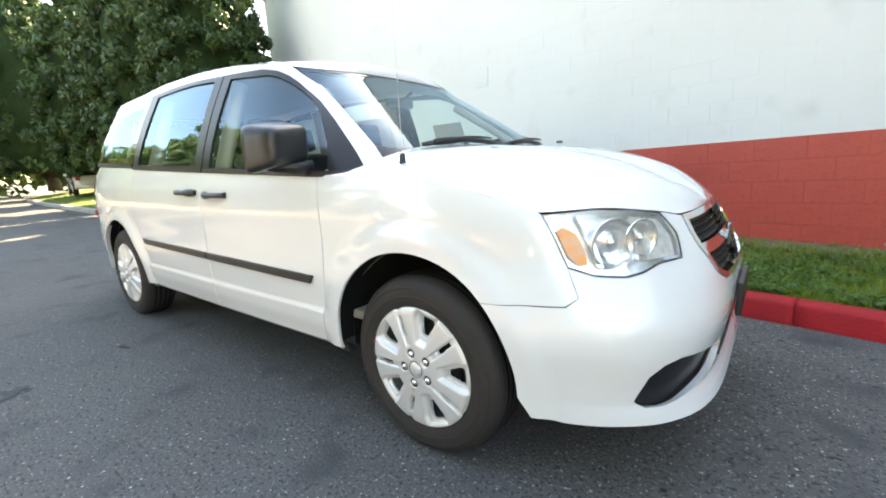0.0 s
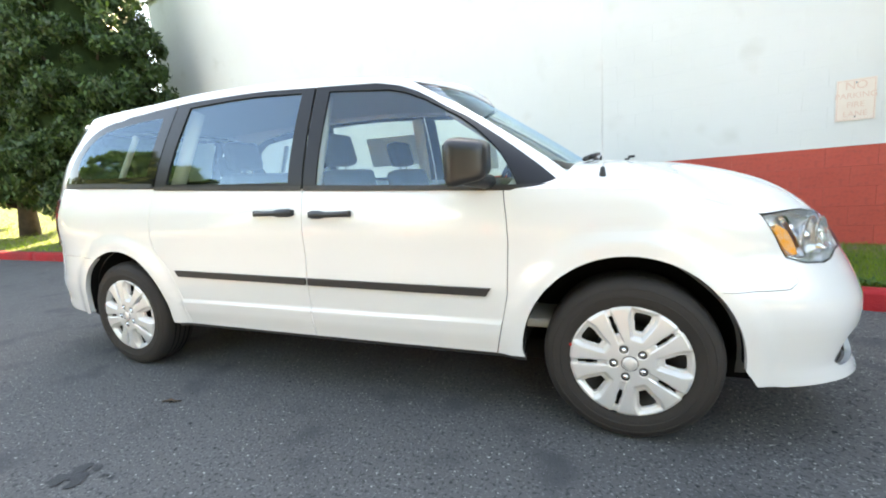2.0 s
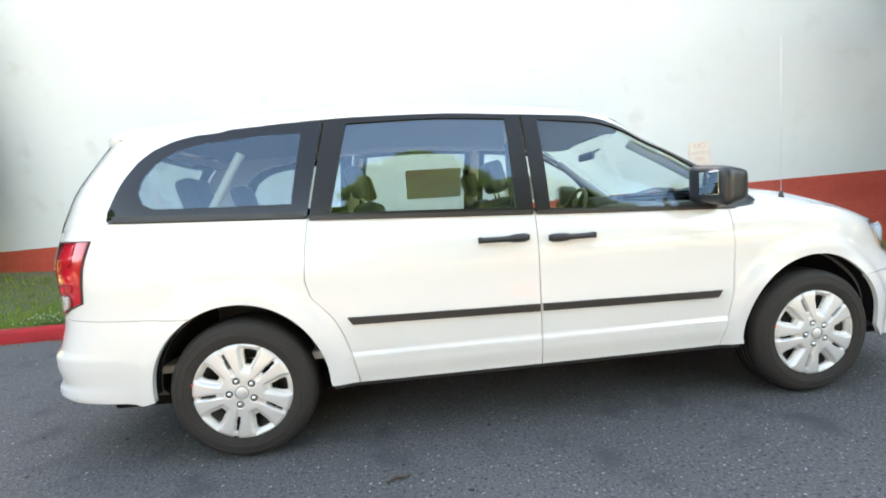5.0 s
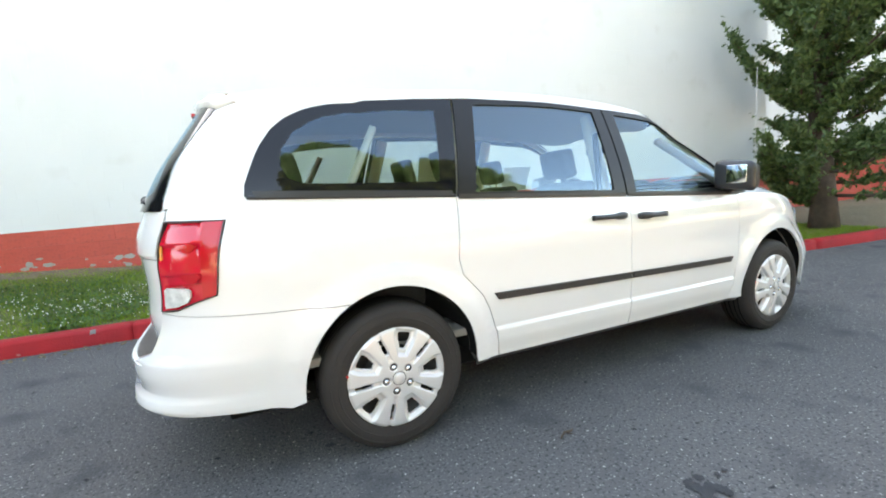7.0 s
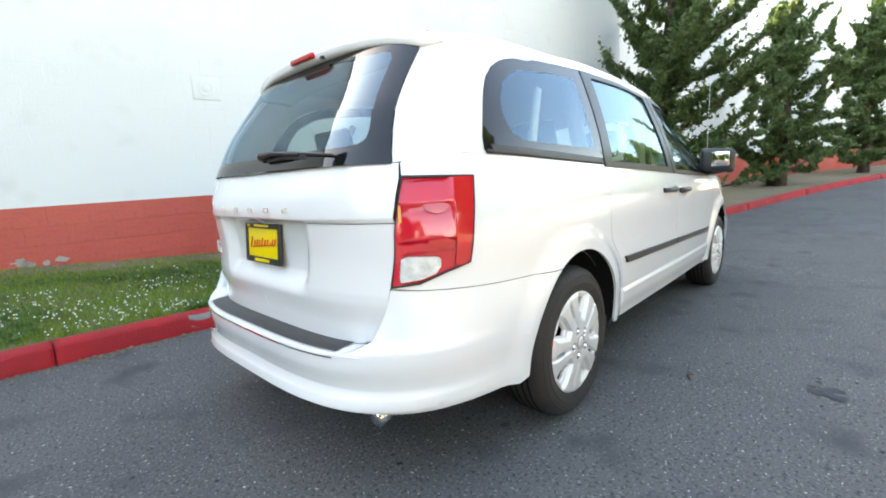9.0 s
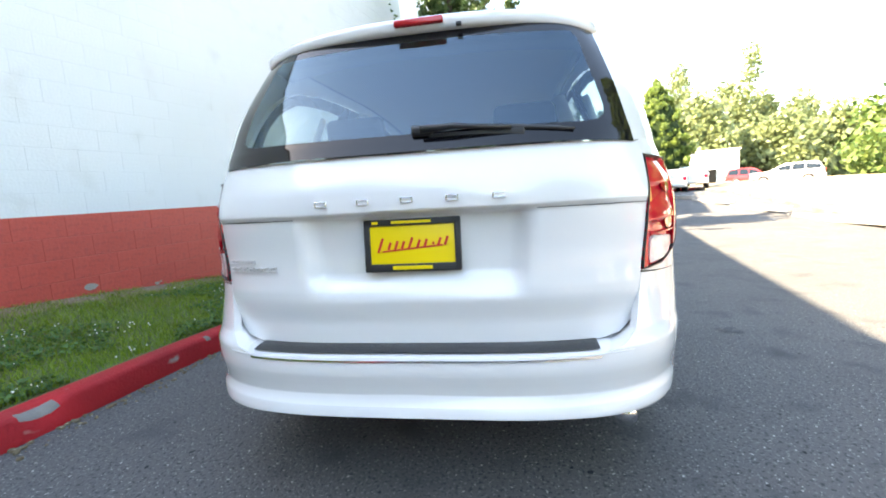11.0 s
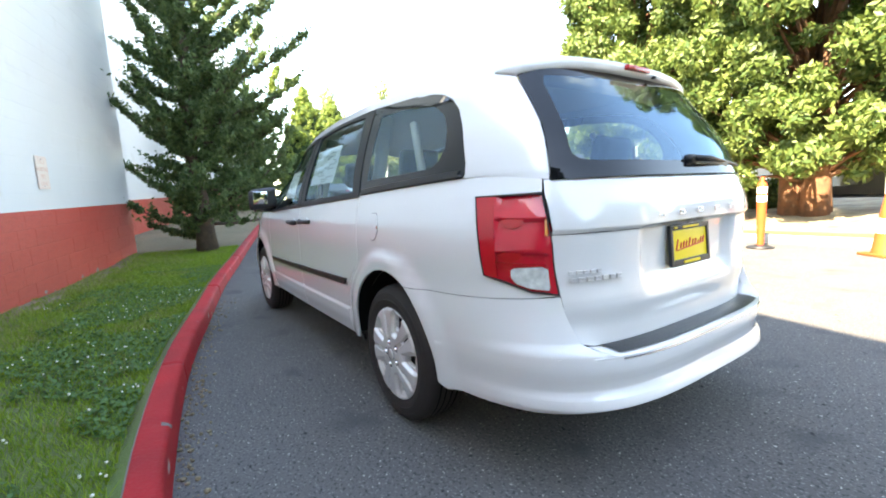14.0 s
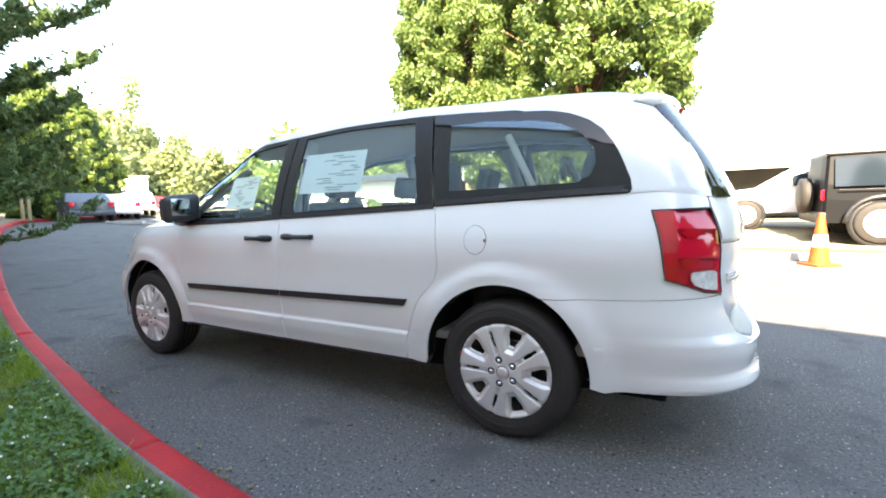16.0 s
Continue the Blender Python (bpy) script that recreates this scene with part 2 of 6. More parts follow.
def box_bm(size, at=(0, 0, 0), bevel=0.0, rot=None, segs=2, bm=None):
    own = bmesh.new()
    bmesh.ops.create_cube(own, size=1)
    bmesh.ops.scale(own, vec=size, verts=own.verts)
    if bevel:
        bmesh.ops.bevel(own, geom=own.edges[:], offset=bevel, segments=segs, profile=0.7, affect="EDGES")
    m = Matrix.Translation(at) @ (rot or Matrix.Identity(4))
    bmesh.ops.transform(own, matrix=m, verts=own.verts)
    if bm is None:
        return own
    me = bpy.data.meshes.new("tmp")
    own.to_mesh(me)
    bm.from_mesh(me)
    bpy.data.meshes.remove(me)
    own.free()
    return bm


def tube_bm(points, radii, sides=8, bm=None):
    """A tapered tube through points."""
    bm = bm or bmesh.new()
    rings = []
    for i, p in enumerate(points):
        p = Vector(p)
        d = (Vector(points[min(i + 1, len(points) - 1)]) - Vector(points[max(i - 1, 0)])).normalized()
        q = d.to_track_quat("Z", "Y")
        r = radii[i] if hasattr(radii, "__len__") else radii
        rings.append([bm.verts.new(p + q @ Vector((r * math.cos(a), r * math.sin(a), 0))) for a in (2 * math.pi * k / sides for k in range(sides))])
    for a, b in zip(rings, rings[1:]):
        for k in range(sides):
            bm.faces.new((a[k], a[(k + 1) % sides], b[(k + 1) % sides], b[k]))
    bm.faces.new(rings[0][::-1])
    bm.faces.new(rings[-1])
    return bm


def lathe_bm(profile, steps=48, axis="y", bm=None):
    """Turns a profile of (radius, offset) round the y (or z) axis."""
    bm = bm or bmesh.new()
    rows = []
    for r, o in profile:
        rows.append([bm.verts.new((r * math.cos(a), o, r * math.sin(a)) if axis == "y" else (r * math.cos(a), r * math.sin(a), o))
                     for a in (2 * math.pi * k / steps for k in range(steps))])
    for a, b in zip(rows, rows[1:]):
        for k in range(steps):
            bm.faces.new((a[k], a[(k + 1) % steps], b[(k + 1) % steps], b[k]))
    return bm


# ---- plan of the place ----


def smooth_step(v, a, b):
    t = min(1, max(0, (v - a) / (b - a)))
    return t * t * (3 - 2 * t)


def curve_table(xs, ys):
    """A smooth curve through a short table."""
    n = len(xs)
    d = [(ys[i + 1] - ys[i]) / (xs[i + 1] - xs[i]) for i in range(n - 1)]
    m = [d[0]] + [0 if d[i - 1] * d[i] <= 0 else 2 * d[i - 1] * d[i] / (d[i - 1] + d[i]) for i in range(1, n - 1)] + [d[-1]]

    def f(x):
        if x <= xs[0]:
            return ys[0]
        if x >= xs[-1]:
            return ys[-1]
        i = 0
        while x > xs[i + 1]:
            i += 1
        h = xs[i + 1] - xs[i]
        t = (x - xs[i]) / h
        return (1 + 2 * t) * (1 - t) ** 2 * ys[i] + t * (1 - t) ** 2 * h * m[i] + t * t * (3 - 2 * t) * ys[i + 1] + t * t * (t - 1) * h * m[i + 1]
    return f


kerb_y = curve_table((-60, -34, -22, -14, -8, -3.2, -1.5, -0.8, 0, 1.5, 3.1, 4.5, 8, 12, 20, 25, 28, 31, 36, 50), (6, 3.2, 2.3, 2.0, 1.95, 2.01, 1.945, 1.885, 1.785, 1.505, 1.185, 0.85, -0.08, -1.25, -3.9, -6.4, -10.5, -14.5, -19, -30))
wall_y = lambda x: 3.7 - 0.2 * x                     # near wall
wall2_y = lambda x: 3.45 - 0.345 * (x - 7.3)         # wall past the step back
line_z = lambda x: 1.125 + 0.028 * x                  # top of the red band
bank_z = curve_table((-34, -26, -12, -5, -3, -0.6, 2, 7, 20), (1.7, 1.35, 0.62, 0.49, 0.43, 0.34, 0.21, 0.17, 0.2))   # soil at the wall
gz = curve_table((2, 5, 8, 13, 18, 24, 34, 60, 120, 600), (0, .05, .2, .52, .74, .9, 1.08, 1.45, 1.9, 2.0))      # the road climbs past the car
WALL_A0, WALL_A1, WALL_B1, WALL_TOP = -9.4, 7.35, 32.0, 5.87

# ---- ground, road ----
gx = [-600, -300, -150, -80, -40, -20, -10, -4, 0] + [.75 * i for i in range(1, 60)] + [50, 60, 75, 90, 120, 180, 300, 600]
gy_ = [-600, -300, -150, -80, -40, -20, -10, -5, 0, 5, 10, 20, 40, 80, 150, 300, 600]
road = part("ground", mesh_of("ground", [(a, b, gz(a)) for a in gx for b in gy_],
                              [(i * 17 + j, (i + 1) * 17 + j, (i + 1) * 17 + j + 1, i * 17 + j + 1) for i in range(len(gx) - 1) for j in range(16)]), ASPHALT, None)
tagged(road, "dark grey worn asphalt road and yard", "road", kind="structure")

# ---- kerb of separate stones ----
kerb = tagged(new("kerb"), "red painted concrete kerb along the road, chipped", "kerb", kind="structure")
KERB_W, KERB_H = 0.155, 0.145


CHIPS = ((-2.2, .085, .050), (-2.52, .03, .014), (-3.42, .06, .018), (-1.1, .035, .014), (.55, .03, .012), (-4.4, .05, .016))   # place, half width, depth


def chip(x):
    """How deep the kerb's edge is broken away."""
    return max(0, max(d * math.exp(-((x - c) / w) ** 2) * (1 + .5 * noise.noise((x * 25, 3, 0))) for c, w, d in CHIPS) - .003)


def kerb_stone(x0, x1, n=8):
    bm = bmesh.new()
    rows = []
    for i in range(n + 1):
        x = x0 + (x1 - x0) * i / n
        y = kerb_y(x)
        t = (kerb_y(x + .05) - kerb_y(x - .05)) / 0.1
        nx, ny = -t / math.hypot(1, t), 1 / math.hypot(1, t)
        w = 0.004 * noise.noise((x * 3, 1, 2))
        h = chip(x)
        prof = [(0.0 + w, -0.02), (0.012 + w, KERB_H - 0.03 - .8 * h), (0.022 + w + .6 * h, KERB_H - 0.009 - h), (0.045 + h, KERB_H + w - .7 * h), (KERB_W - 0.035 + 0.01 * noise.noise((x * 9, 4, 1)), KERB_H + 0.003), (KERB_W - 0.02, KERB_H + 0.004), (KERB_W, KERB_H - 0.02), (KERB_W, -0.02)]
        rows.append([bm.verts.new((x + nx * a, y + ny * a, z + gz(x))) for a, z in prof])
    for a, b in zip(rows, rows[1:]):
        for k in range(len(a) - 1):
            bm.faces.new((a[k], b[k], b[k + 1], a[k + 1]))
    bm.faces.new(rows[0])
    bm.faces.new(rows[-1][::-1])
    return bm


x = -31.0
edges = []
while x < 47:
    step = 2.9 if x < 12 else 5.0
    edges.append((x, x + step))
    x += step
shift = [(-3.12 - a) % 2.9 for a, b in edges[:1]][0]
for a, b in edges:
    cells = 64 if -7 < a < 2 else 24
    xa, xb = a + shift - 2.9 + 0.004, b + shift - 2.9 - 0.004
    st = part("kerb_stone", kerb_stone(xa, xb, cells), KERB_RED if -16 < a < 60 else CONCRETE, kerb)
    st.data.materials.append(BARE)
    for f in st.data.polygons:
        if f.index < cells * 7:
            broken = chip(xa + (xb - xa) * (f.index // 7 + .5) / cells) > .011 and f.index % 7 in (1, 2)
            if f.index % 7 >= 5 or broken:
                f.material_index = 1                   # bare concrete along the back and where it is chipped

# ---- verge between kerb and wall ----


def verge_z(x, q):
    return gz(x) + 0.135 + (bank_z(x) - 0.135) * q ** 1.3 + 0.02 * noise.noise((x * 1.1, q * 4, 0)) * min(1, q * 6)


def verge_edge(x):
    if x < WALL_A0 - 3:
        return kerb_y(x) + 9
    return wall_y(x) if x < WALL_A1 else wall2_y(x)


def verge(name, x0, x1, mat, label, n):
    vs, fs = [], []
    m = 16
    for i in range(n + 1):
        x = x0 + (x1 - x0) * i / n
        ya = kerb_y(x) + KERB_W - 0.02
        yb = max(verge_edge(x) + 0.1, ya + 0.1)
        for j in range(m + 1):
            q = j / m
            vs.append((x, ya + (yb - ya) * q, verge_z(x, q)))
    for i in range(n):
        for j in range(m):
            a = i * (m + 1) + j
            fs.append((a, a + m + 1, a + m + 2, a + 1))
    ob = part(name, mesh_of(name, vs, fs), mat, None)
    return tagged(ob, label, "lawn", kind="structure")


verge("lawn", -36, 7.2, TURF, "green grass verge with white clover beside the wall", 130)
verge("planting_strip", 7.2, 46, DRY, "dry bare soil strip under the trees", 60)

# bare soil along the foot of the wall
vs, fs = [], []
n = 90
for i in range(n + 1):
    x = -9.0 + 16.0 * i / n
    e = verge_edge(x)
    for j in range(5):
        y = e - (0.26 + 0.24 * noise.noise((x * 1.1, 5, 0)) + 0.12 * noise.noise((x * 5, 8, 0))) * (1 - j / 4)
        ya = kerb_y(x) + KERB_W - 0.02
        vs.append((x, y, verge_z(x, min(1, max(0, (y - ya) / (e + 0.1 - ya)))) + 0.012 * min(1, j)))
for i in range(n):
    for j in range(4):
        a = i * 5 + j
        fs.append((a, a + 5, a + 6, a + 1))
soil = part("soil_strip", mesh_of("soil_strip", vs, fs), DRY, None)
tagged(soil, "bare brown soil along the foot of the wall", "soil", kind="structure")

# ---- block walls ----
BL, BH, BD = 0.406, 0.2032, 0.19
rng = random.Random(4)


def block_mesh(w, h, d=0.06, e=0.0028):
    """A block's face with rounded edges, standing 4 mm proud of its joints."""
    bm = bmesh.new()
    ins = 0.0016
    ix, ex = .0005, .0012                                     # upright joints are filled with paint
    outer = [(ix, 0, ins), (w - ix, 0, ins), (w - ix, 0, h - ins), (ix, 0, h - ins)]
    inner = [(ix + ex, -e, ins + e), (w - ix - ex, -e, ins + e), (w - ix - ex, -e, h - ins - e), (ix + ex, -e, h - ins - e)]
    o = [bm.verts.new(p) for p in outer]
    i = [bm.verts.new(p) for p in inner]
    bk = [bm.verts.new((p[0], d, p[2])) for p in outer]
    bm.faces.new(i)
    for k in range(4):
        bm.faces.new((o[k], o[(k + 1) % 4], i[(k + 1) % 4], i[k]))
        bm.faces.new((bk[k], bk[(k + 1) % 4], o[(k + 1) % 4], o[k]))
    me = bpy.data.meshes.new("block")
    bm.to_mesh(me)
    bm.free()
    return me


def block_wall(name, label, x0, x1, yf, slope, red_parts, top, red_to=None, climb=0.028):
    """A painted block wall: a core, red blocks below the line and white ones above."""
    ang = math.atan(slope)
    length = (x1 - x0) / math.cos(ang)
    tilt = math.atan(climb * math.cos(ang))
    frame_m = Matrix.Translation((x0, yf(x0), 0)) @ Matrix.Rotation(ang, 4, "Z") @ Matrix.Rotation(-tilt, 4, "Y")
    core = box_bm((length, 0.2, top + 0.9), (length / 2, 0.1 + 0.004, (top - 0.9) / 2))
    wall = part(name, core, WHITE_WALL, None, smooth=False)
    wall.matrix_world = frame_m
    tagged(wall, label, "wall", kind="structure")
    z_line = line_z(x0)
    reds = [block_mesh(BL, BH), block_mesh(BL / 2, BH)]
    for me in reds:
        me.materials.append(RED_WALL)
    vs, fs = [], []
    rv, rf = [], []

    def add(vl, fl, bx, bz, w):
        e, ins = (0.0006, 0.0003) if not vl is rv else (0.0028, 0.0016)
        n = len(vl)
        w, h = w, BH
        vl += [(bx + ins, 0, bz + ins), (bx + w - ins, 0, bz + ins), (bx + w - ins, 0, bz + h - ins), (bx + ins, 0, bz + h - ins),
               (bx + ins + e, -e, bz + ins + e), (bx + w - ins - e, -e, bz + ins + e), (bx + w - ins - e, -e, bz + h - ins - e), (bx + ins + e, -e, bz + h - ins - e)]
        vl += [(bx + ins, .05, bz + ins), (bx + w - ins, .05, bz + ins), (bx + w - ins, .05, bz + h - ins), (bx + ins, .05, bz + h - ins)]
        fl.append((n + 4, n + 5, n + 6, n + 7))
        for k in range(4):
            a, b = k, (k + 1) % 4
            fl.append((n + a, n + b, n + 4 + b, n + 4 + a))
            fl.append((n + 8 + a, n + 8 + b, n + b, n + a))

    row = 0
    z = z_line - 6 * BH
    while z < top - BH * 0.5:
        bx = -0.5 * BL if row % 2 else 0.0
        while bx < length - 0.02:
            a, b = max(bx, 0), min(bx + BL, length)
            red = z < z_line - 0.01
            if b - a > 0.05:
                if red and red_parts and b - a > BL * 0.98 and (red_to is None or (red_to[0] < a < red_to[1])) and z > z_line - 5.5 * BH:
                    ob = part("block", reds[0], RED_WALL, wall)
                    ob.matrix_local = Matrix.Translation((a, 0.0015 * rng.uniform(-1, 1), z))
                elif red:
                    add(rv, rf, a, z, b - a)
                else:
                    add(vs, fs, a, z, b - a)
            bx += BL
        z += BH
        row += 1
    o = part("upper_blocks", mesh_of("upper_blocks", vs, fs, False), WHITE_WALL, wall)
    tagged(o, "white painted concrete blocks", kind="stuff")
    if rv:
        o = part("lower_blocks", mesh_of("lower_blocks", rv, rf, False), RED_WALL, wall)
        tagged(o, "red painted concrete blocks", kind="stuff")
    # joints of the red band
    band = box_bm((length - 0.004, 0.03, 6 * BH), (length / 2, 0.0165, z_line - 3 * BH))
    part("red_joints", band, MORTAR, wall, smooth=False)
    cap = box_bm((length + 0.1, 0.34, 0.06), (length / 2, 0.1, top + 0.03), 0.01)
    part("coping", cap, GREY_BOX, wall, "thin grey metal coping", smooth=False)
    return wall


wall_north = block_wall("wall_north", "white block wall with a red painted band at its foot", WALL_A0, WALL_A1, wall_y, -0.2, True, WALL_TOP, (1.0, 16.6))
wall_step = block_wall("wall_step", "white block wall set back, with a red painted band", 7.6, WALL_B1, wall2_y, -0.345, False, WALL_TOP + 3.0, climb=0.042)
# returns and the plain body that closes the building behind
ret = part("wall_return", box_bm((0.2, 1.4, WALL_TOP + 0.5), (WALL_A1 + 0.02, wall_y(WALL_A1) + 0.82, (WALL_TOP - 0.2) / 2)), WHITE_WALL, None, smooth=False)
tagged(ret, "white return wall at the step in the facade", "wall", kind="structure")
ret = part("wall_end", box_bm((0.2, 14, WALL_TOP + 0.2), (WALL_A0 + 0.1, wall_y(WALL_A0) + 7.2, (WALL_TOP - 0.4) / 2)), WHITE_WALL, None, smooth=False)
tagged(ret, "plain white end wall of the building", "wall", kind="structure")
far_end = part("wall_far", box_bm((7.0, 0.2, WALL_TOP + 6.8), (0, 0, 0), rot=Matrix.Rotation(math.atan(-0.345), 4, "Z")), WHITE_WALL, None, smooth=False)
far_end.location = (WALL_B1 + 3.4, wall2_y(WALL_B1 + 3.4) + 0.6, WALL_TOP / 2)
tagged(far_end, "plain white wall at the far end of the building", "wall", kind="structure")

# ---- parking sign on the wall ----
sign_x = 3.70
sign = thing("parking_sign", "small faded white and red no-parking sign on the wall", "sign", at=(sign_x, wall_y(sign_x) - 0.012, 1.68))
sign.rotation_euler = (0, radians(-1.5), math.atan(-0.2))
part("plate", box_bm((0.30, 0.006, 0.40), bevel=0.002), SIGN_FACE, sign, smooth=False)
for i, (word, size) in enumerate((("NO", 0.085), ("PARKING", 0.06), ("FIRE", 0.06), ("LANE", 0.06))):
    txt = bpy.data.curves.new("lettering", "FONT")
    txt.body, txt.size, txt.align_x, txt.extrude = word, size * 1.25, "CENTER", 0.0006
    txt.materials.append(SIGN_INK)
    ob = new("lettering", txt)
    ob.parent = sign
    ob.location, ob.rotation_euler = (0, -0.0045, 0.105 - 0.088 * i), (radians(90), 0, 0)
bm = bmesh.new()
for a, b, c, d in ((-.14, .14, .185, .19), (-.14, .14, -.19, -.185), (-.14, -.135, -.185, .185), (.135, .14, -.185, .185)):
    box_bm((b - a, 0.001, d - c), ((a + b) / 2, -0.0035, (c + d) / 2), bm=bm)
part("border", bm, SIGN_INK, sign, smooth=False)
for z in (-.165, .165):
    part("bolt", lathe_bm([(0.0, -.006), (.006, -.006), (.008, -.003)], 10), CHROME, sign).location = (0, 0, z)

# ---- marks on the wall ----
vent_x = -1.26
vent = thing("wall_vent", "small pale round vent plate on the white wall", "vent", at=(vent_x, wall_y(vent_x) - 0.004, 2.36))
vent.rotation_euler = (0, 0, math.atan(-0.2))
part("plate", box_bm((0.30, 0.012, 0.26), bevel=0.004), WHITE_WALL, vent)
part("ring", lathe_bm([(0.09, -0.007), (0.075, -0.014), (0.06, -0.008)], 28), WHITE_WALL, vent)
part("cap", lathe_bm([(0.0, -0.012), (0.04, -0.012), (0.055, -0.007)], 24), WHITE_WALL, vent)

rr = random.Random(12)
vs, fs = [], []
for _ in range(46):
    fx_ = rr.choice((rr.gauss(-4.9, .5), rr.gauss(-3.2, .35), rr.uniform(-6, 6)))
    cz_, rad_ = bank_z(fx_) + .02 + abs(rr.gauss(0, .05)), rr.choice((.012, .02, .03, .045))
    n0 = len(vs)
    for k in range(7):
        a = 2 * math.pi * k / 7
        px_ = fx_ + rad_ * 1.5 * math.cos(a) * rr.uniform(.5, 1.2)
        vs.append((px_, wall_y(px_) - .0062, cz_ + rad_ * math.sin(a) * rr.uniform(.4, 1)))
    fs.append(tuple(range(n0, n0 + 7)))
tagged(part("paint_flake", mesh_of("paint_flake", vs, fs, False), CONCRETE, None), "pale bare patches where the red paint has flaked", "paint damage", kind="stuff")

# ---- plants ----


def leaf_cloud(centres, radii, count, size, seed, aspect=1.6, shell=0.55, up=0.0, squash=1.0):
    """Small leaf cards thickest near the skins of clumps, as one mesh's arrays."""
    r = np.random.RandomState(seed)
    centres, radii = np.array(centres, float), np.array(radii, float)
    wts = radii ** 2 / (radii ** 2).sum()
    idx = r.choice(len(centres), count, p=wts)
    d = r.normal(size=(count, 3))
    d /= np.linalg.norm(d, axis=1)[:, None]
    rad = radii[idx] * (shell + (1 - shell) * r.rand(count) ** 0.6) * (1 + 0.12 * r.normal(size=count))
    p = centres[idx] + d * rad[:, None] * np.array([1, 1, squash])
    a = r.normal(size=(count, 3)) + np.array([0, 0, up])
    a /= np.linalg.norm(a, axis=1)[:, None]
    b = np.cross(a, d + 0.5 * r.normal(size=(count, 3)))
    b /= np.linalg.norm(b, axis=1)[:, None] + 1e-9
    s = size * (0.6 + 0.8 * r.rand(count))[:, None]
    q = np.stack([p - a * s * aspect / 2, p + b * s / 2, p + a * s * aspect / 2, p - b * s / 2], 1).reshape(-1, 3)
    return q


def cloud_mesh(name, q, mat):
    n = len(q) // 4
    me = bpy.data.meshes.new(name)
    me.vertices.add(len(q))
    me.vertices.foreach_set("co", q.ravel())
    me.loops.add(len(q))
    me.loops.foreach_set("vertex_index", np.arange(len(q)))
    me.polygons.add(n)
    me.polygons.foreach_set("loop_start", np.arange(0, len(q), 4))
    me.polygons.foreach_set("loop_total", np.full(n, 4))
    me.materials.append(mat)
    me.update()
    me.validate()
    return me


